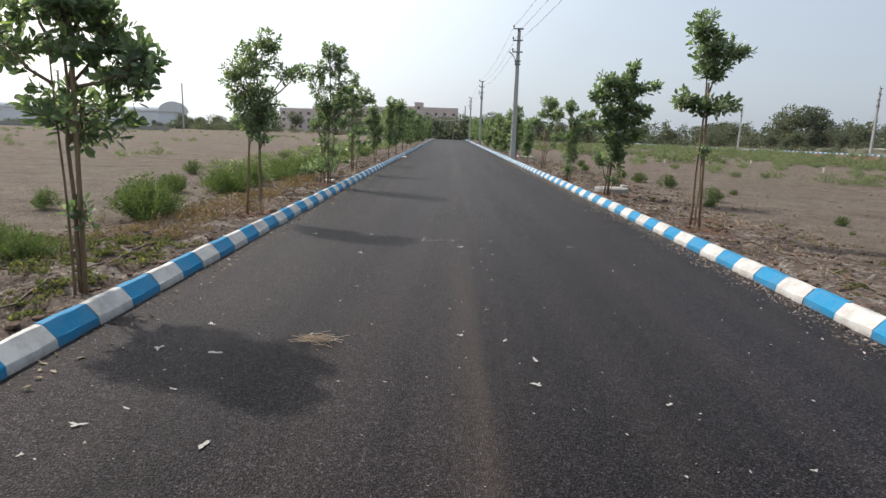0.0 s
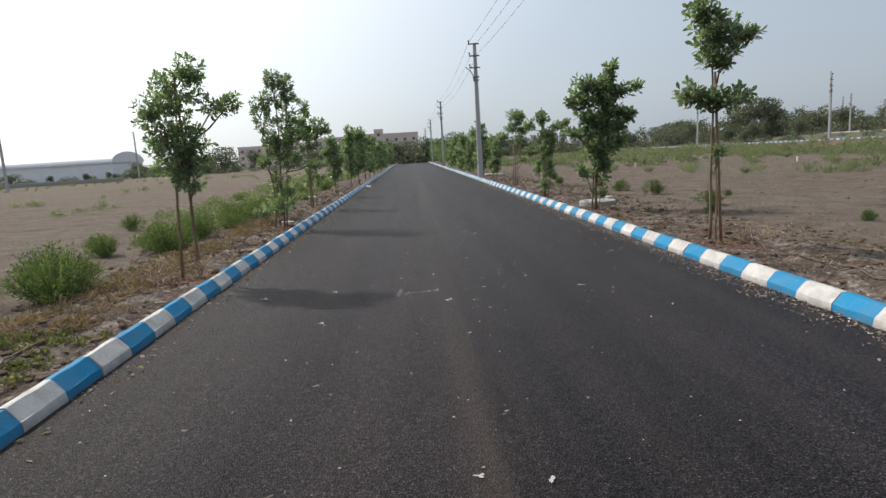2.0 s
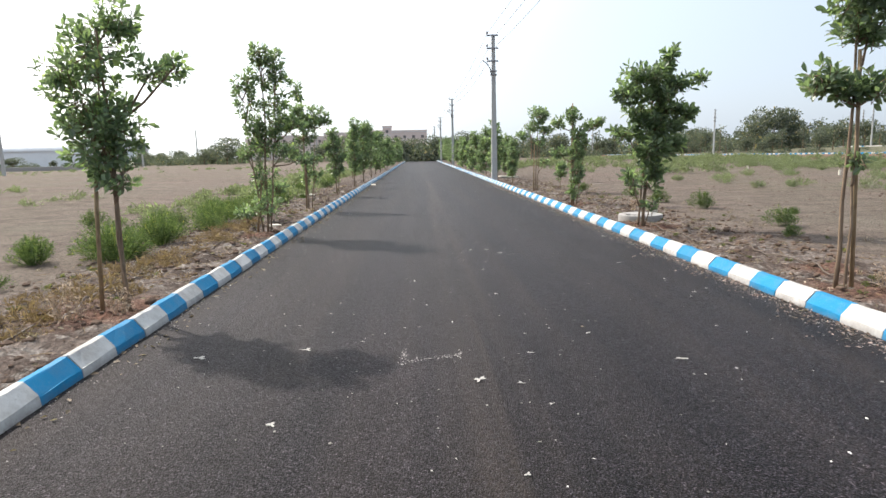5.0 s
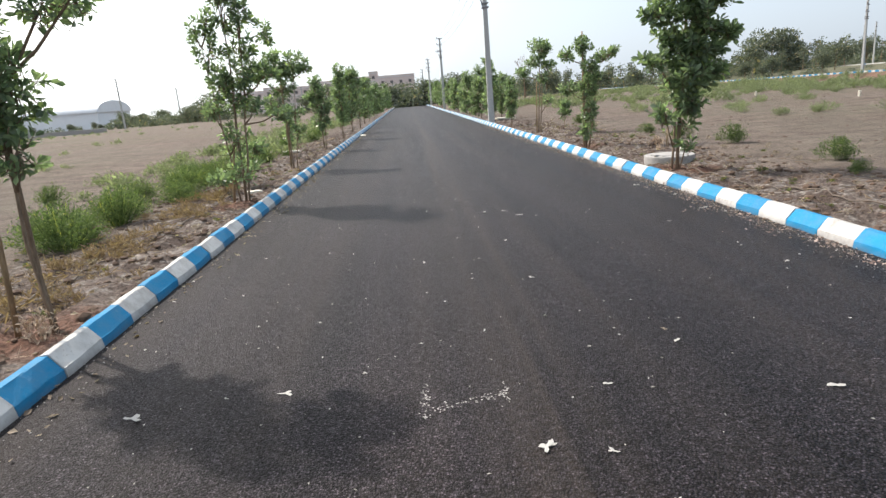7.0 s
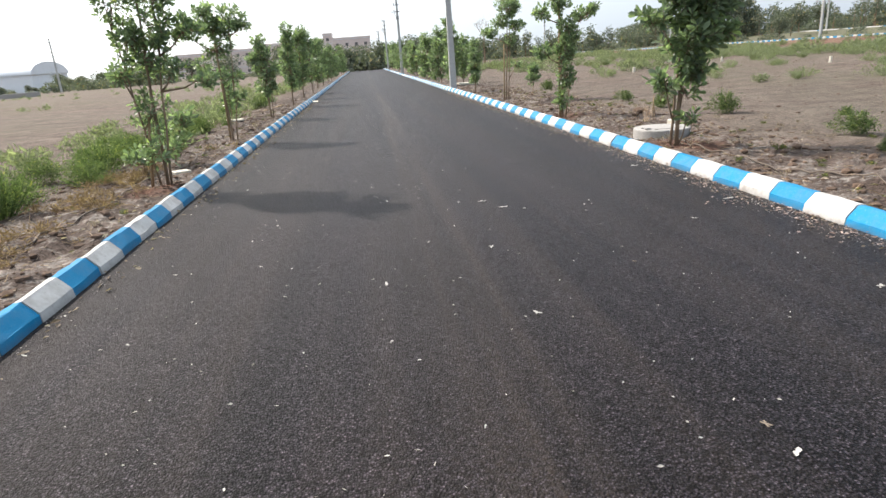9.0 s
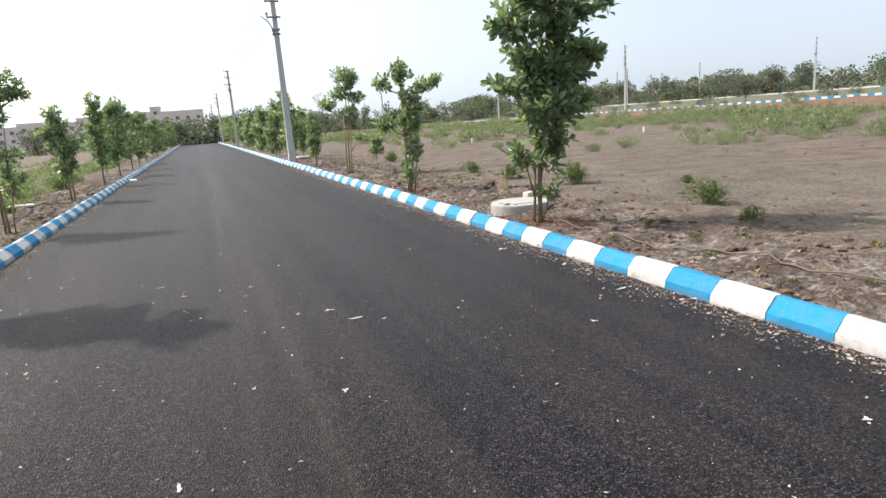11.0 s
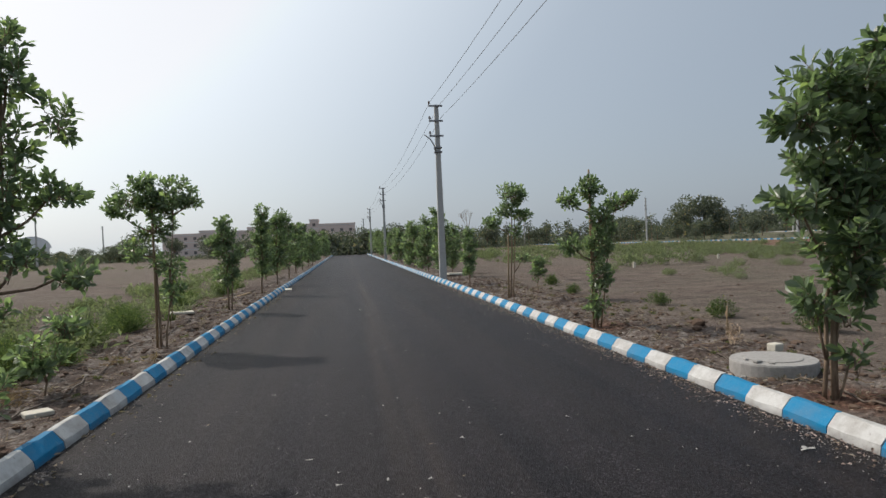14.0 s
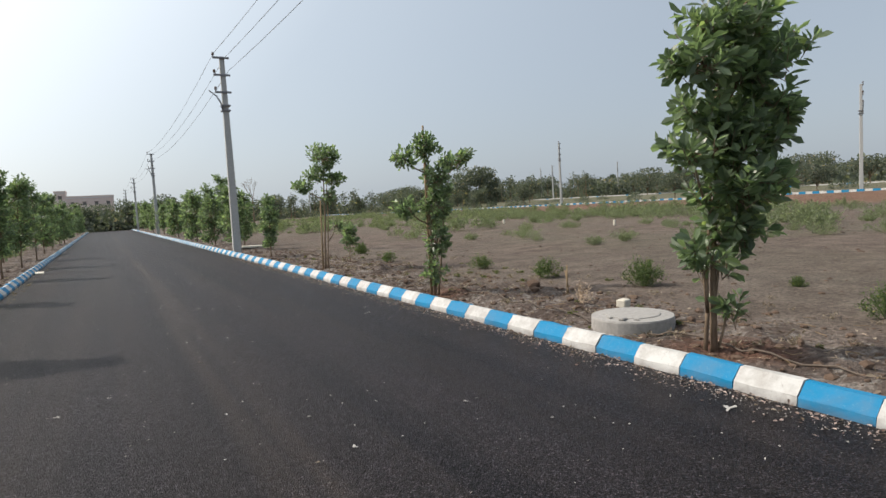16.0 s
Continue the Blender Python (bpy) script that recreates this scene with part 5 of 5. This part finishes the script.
for _ in range(16):
    y = r.uniform(150, 190)
    x = -y * math.tan(radians(r.uniform(15.5, 23.5)))
    far_tree(x, y, r.randrange(4), r.uniform(0.5, 0.85), "hazy green tree beyond the bare field", "trees beyond the bare field")
for _ in range(14):
    y = r.uniform(150, 190)
    x = -y * math.tan(radians(r.uniform(3, 40)))
    far_tree(x, y, 3, r.uniform(0.4, 0.62), "small hazy green tree beyond the bare field", "trees beyond the bare field")
for x, y, s in ((-44, 150, 1.0), (-37, 152, 0.9), (-30, 156, 0.85), (-84, 138, 0.6), (-92, 128, 0.6)):
    far_tree(x, y, r.randrange(3), s, "hazy green tree beyond the bare field", "trees beyond the bare field")
dome = far_tree_mesh(140, 14, 7.6, 0.3, 9000, 0.4, True)
ob = thing("tree", (67.5, 124, 1.1), "large dome-shaped dark green tree above the wood", "tree", "trees across the field")
part("trunk", dome[1], M_BARK, ob, flat=False)
part("crown", dome[0], M_LEAF_HAZED, ob)
scrub = far_tree_mesh(150, 6.4, 3.3, 0.0, 280, 0.6, True)[0]
spots = []
for _ in range(330):
    y = nr.uniform(118, 175)
    x = nr.uniform(14, 150)
    if x < 50 and y < 140:
        y += 30
    spots.append((x, y, float(ground_z(x, y)) - 0.3, nr.uniform(0, 6), 0.4 + 0.7 * nr.uniform() ** 2))
for _ in range(60):
    x, y = nr.uniform(51.5, 72), nr.uniform(28, 125)
    spots.append((x, y, float(ground_z(x, y)) - 0.1, nr.uniform(0, 6), nr.uniform(0.14, 0.3)))
for _ in range(60):
    x, y = nr.uniform(95, 175), nr.uniform(60, 120)
    spots.append((x, y, 1.0, nr.uniform(0, 6), nr.uniform(0.9, 1.4)))
for _ in range(190):
    y = nr.uniform(150, 215)
    a = nr.uniform(2, 46)
    tall = nr.uniform(0.5, 0.85) if 15 < a < 23.5 else nr.uniform(0.3, 0.55)
    spots.append((-y * math.tan(radians(a)), y, -0.2, nr.uniform(0, 6), tall))
for _ in range(22):
    spots.append((nr.uniform(-10, 14), nr.uniform(129, 142), -0.3, nr.uniform(0, 6), nr.uniform(0.9, 1.35)))
tagged(new("far_scrub", mesh_of("far_scrub", *repeated(scrub, spots), M_LEAF_HAZED)), "dense dark green scrub wood on the horizon", "wood", kind="stuff")


# thin-stemmed young trees that stand above the scrub
thin = far_tree_mesh(151, 2.0, 5.2, 0.9, 210, 0.36)[0]
spots = []
for _ in range(330):
    x, y = nr.uniform(18, 150), nr.uniform(112, 170)
    if x < 52 and y < 140:
        y += 32
    spots.append((x, y, float(ground_z(x, y)) - 0.2, nr.uniform(0, 6), 0.45 + 0.7 * nr.uniform() ** 1.6))
tagged(new("far_saplings", mesh_of("far_saplings", *repeated(thin, spots), M_LEAF_HAZED)), "thin dark trees with uneven tops in the wood", "wood", kind="stuff")
post = tube([(0, 0, -0.2), (0.1, 0.05, 2.4), (0.0, 0.0, 4.6)], [0.09, 0.07, 0.03], 4)
post = post[0], [fc for fc in post[1] if len(fc) == 4]
tagged(new("far_stems", mesh_of("far_stems", *repeated(post, spots), M_BARK)), "thin grey-brown stems of the wood", "wood", kind="stuff")


# a leafless tree behind the pole
def bare_tree(at, tall, seed):
    g = random.Random(seed)
    ob = thing("bare_tree", at, "leafless pale grey tree with fine bare branches", "tree")
    limbs = []

    def grow(p, d, length, rad, depth):
        q2 = p + d * length
        limbs.append(tube([tuple(p), tuple((p + q2) / 2 + Vector((g.uniform(-1, 1), g.uniform(-1, 1), 0)) * length * 0.05), tuple(q2)], [rad, rad * 0.8, rad * 0.6], 4))
        if depth:
            for _ in range(3):
                nd = (d + Vector((g.uniform(-1, 1), g.uniform(-1, 1), g.uniform(-0.2, 0.6))) * 0.6).normalized()
                grow(q2, nd, length * g.uniform(0.55, 0.8), rad * 0.55, depth - 1)

    part("trunk", tube([(0, 0, -0.2), (0.05, 0, tall * 0.3)], [0.12, 0.09], 7), M_BARK, ob)
    grow(Vector((0.05, 0, tall * 0.3)), Vector((0, 0, 1)), tall * 0.28, 0.07, 4)
    part("branchwork", joined(limbs), M_BARK, ob)


bare_tree((13.5, 84.0, 0.0), 5.2, 8)


# ---- far buildings ----
def block_building(at, runs, label, name="apartment_building"):
    """runs: (x0, x1, depth, height, storeys) wings side by side."""
    ob = thing(name, at, label, "building", "far buildings")
    for x0, x1, deep, high, floors in runs:
        body = part("wall", slab(x0, x1, 0, deep, -0.5, high), M_WALL, ob)
        part("parapet", slab(x0 - 0.15, x1 + 0.15, -0.15, deep + 0.15, high + 0.004, high + 0.7, 0.05), M_WALL, ob)
        step = high / floors
        n = max(1, int((x1 - x0) / 3.6))
        for fl in range(floors):
            part("floor_band", slab(x0 - 0.1, x1 + 0.1, -0.1, -0.004, fl * step + step - 0.25, fl * step + step, 0.02), M_WALL2, ob)
            for i in range(n):
                cx = x0 + (i + 0.5) * (x1 - x0) / n
                w = part("window", slab(cx - 0.65, cx + 0.65, -0.06, -0.005, fl * step + 0.9, fl * step + 2.2), M_GLASS, ob)
                part("shade", slab(cx - 0.9, cx + 0.9, -0.6, -0.07, fl * step + 2.28, fl * step + 2.4), M_WALL, w)
    return ob


block_building((0, 305, 0), [(-82, -66, 14, 9.6, 3), (-66, -57, 14, 10.8, 3), (-57, -45, 14, 10.2, 3), (-45, -30, 16, 11.6, 3), (-30, -17, 16, 12.2, 3), (-17, -13, 10, 14.2, 4), (-13, 4, 16, 12.0, 3)],
               "long pinkish flat-roofed building behind the trees")


def shed(at, turn, length, deep, eaves, rise):
    ob = thing("storage_shed", at, "long pale shed with a rounded sheet roof", "shed", "far buildings", turn=turn)
    part("wall", slab(0, length, 0, deep, -0.3, eaves), M_SHED_HAZED, ob)
    n, vs, fs = 18, [], []
    for x in (-0.4, length + 0.4):
        for i in range(n + 1):
            a = math.pi * i / n
            vs.append((x, deep / 2 - math.cos(a) * (deep / 2 + 0.4), eaves + 0.005 + math.sin(a) * rise))
    for i in range(n):
        fs.append((i, i + 1, n + 2 + i, n + 1 + i))
    fs += [tuple(range(n, -1, -1)), tuple(range(n + 1, 2 * n + 2))]
    part("roof", (vs, fs), M_ROOF, ob)
    return ob


shed((-168, 206, 0), -3, 75, 20, 4.9, 3.5)
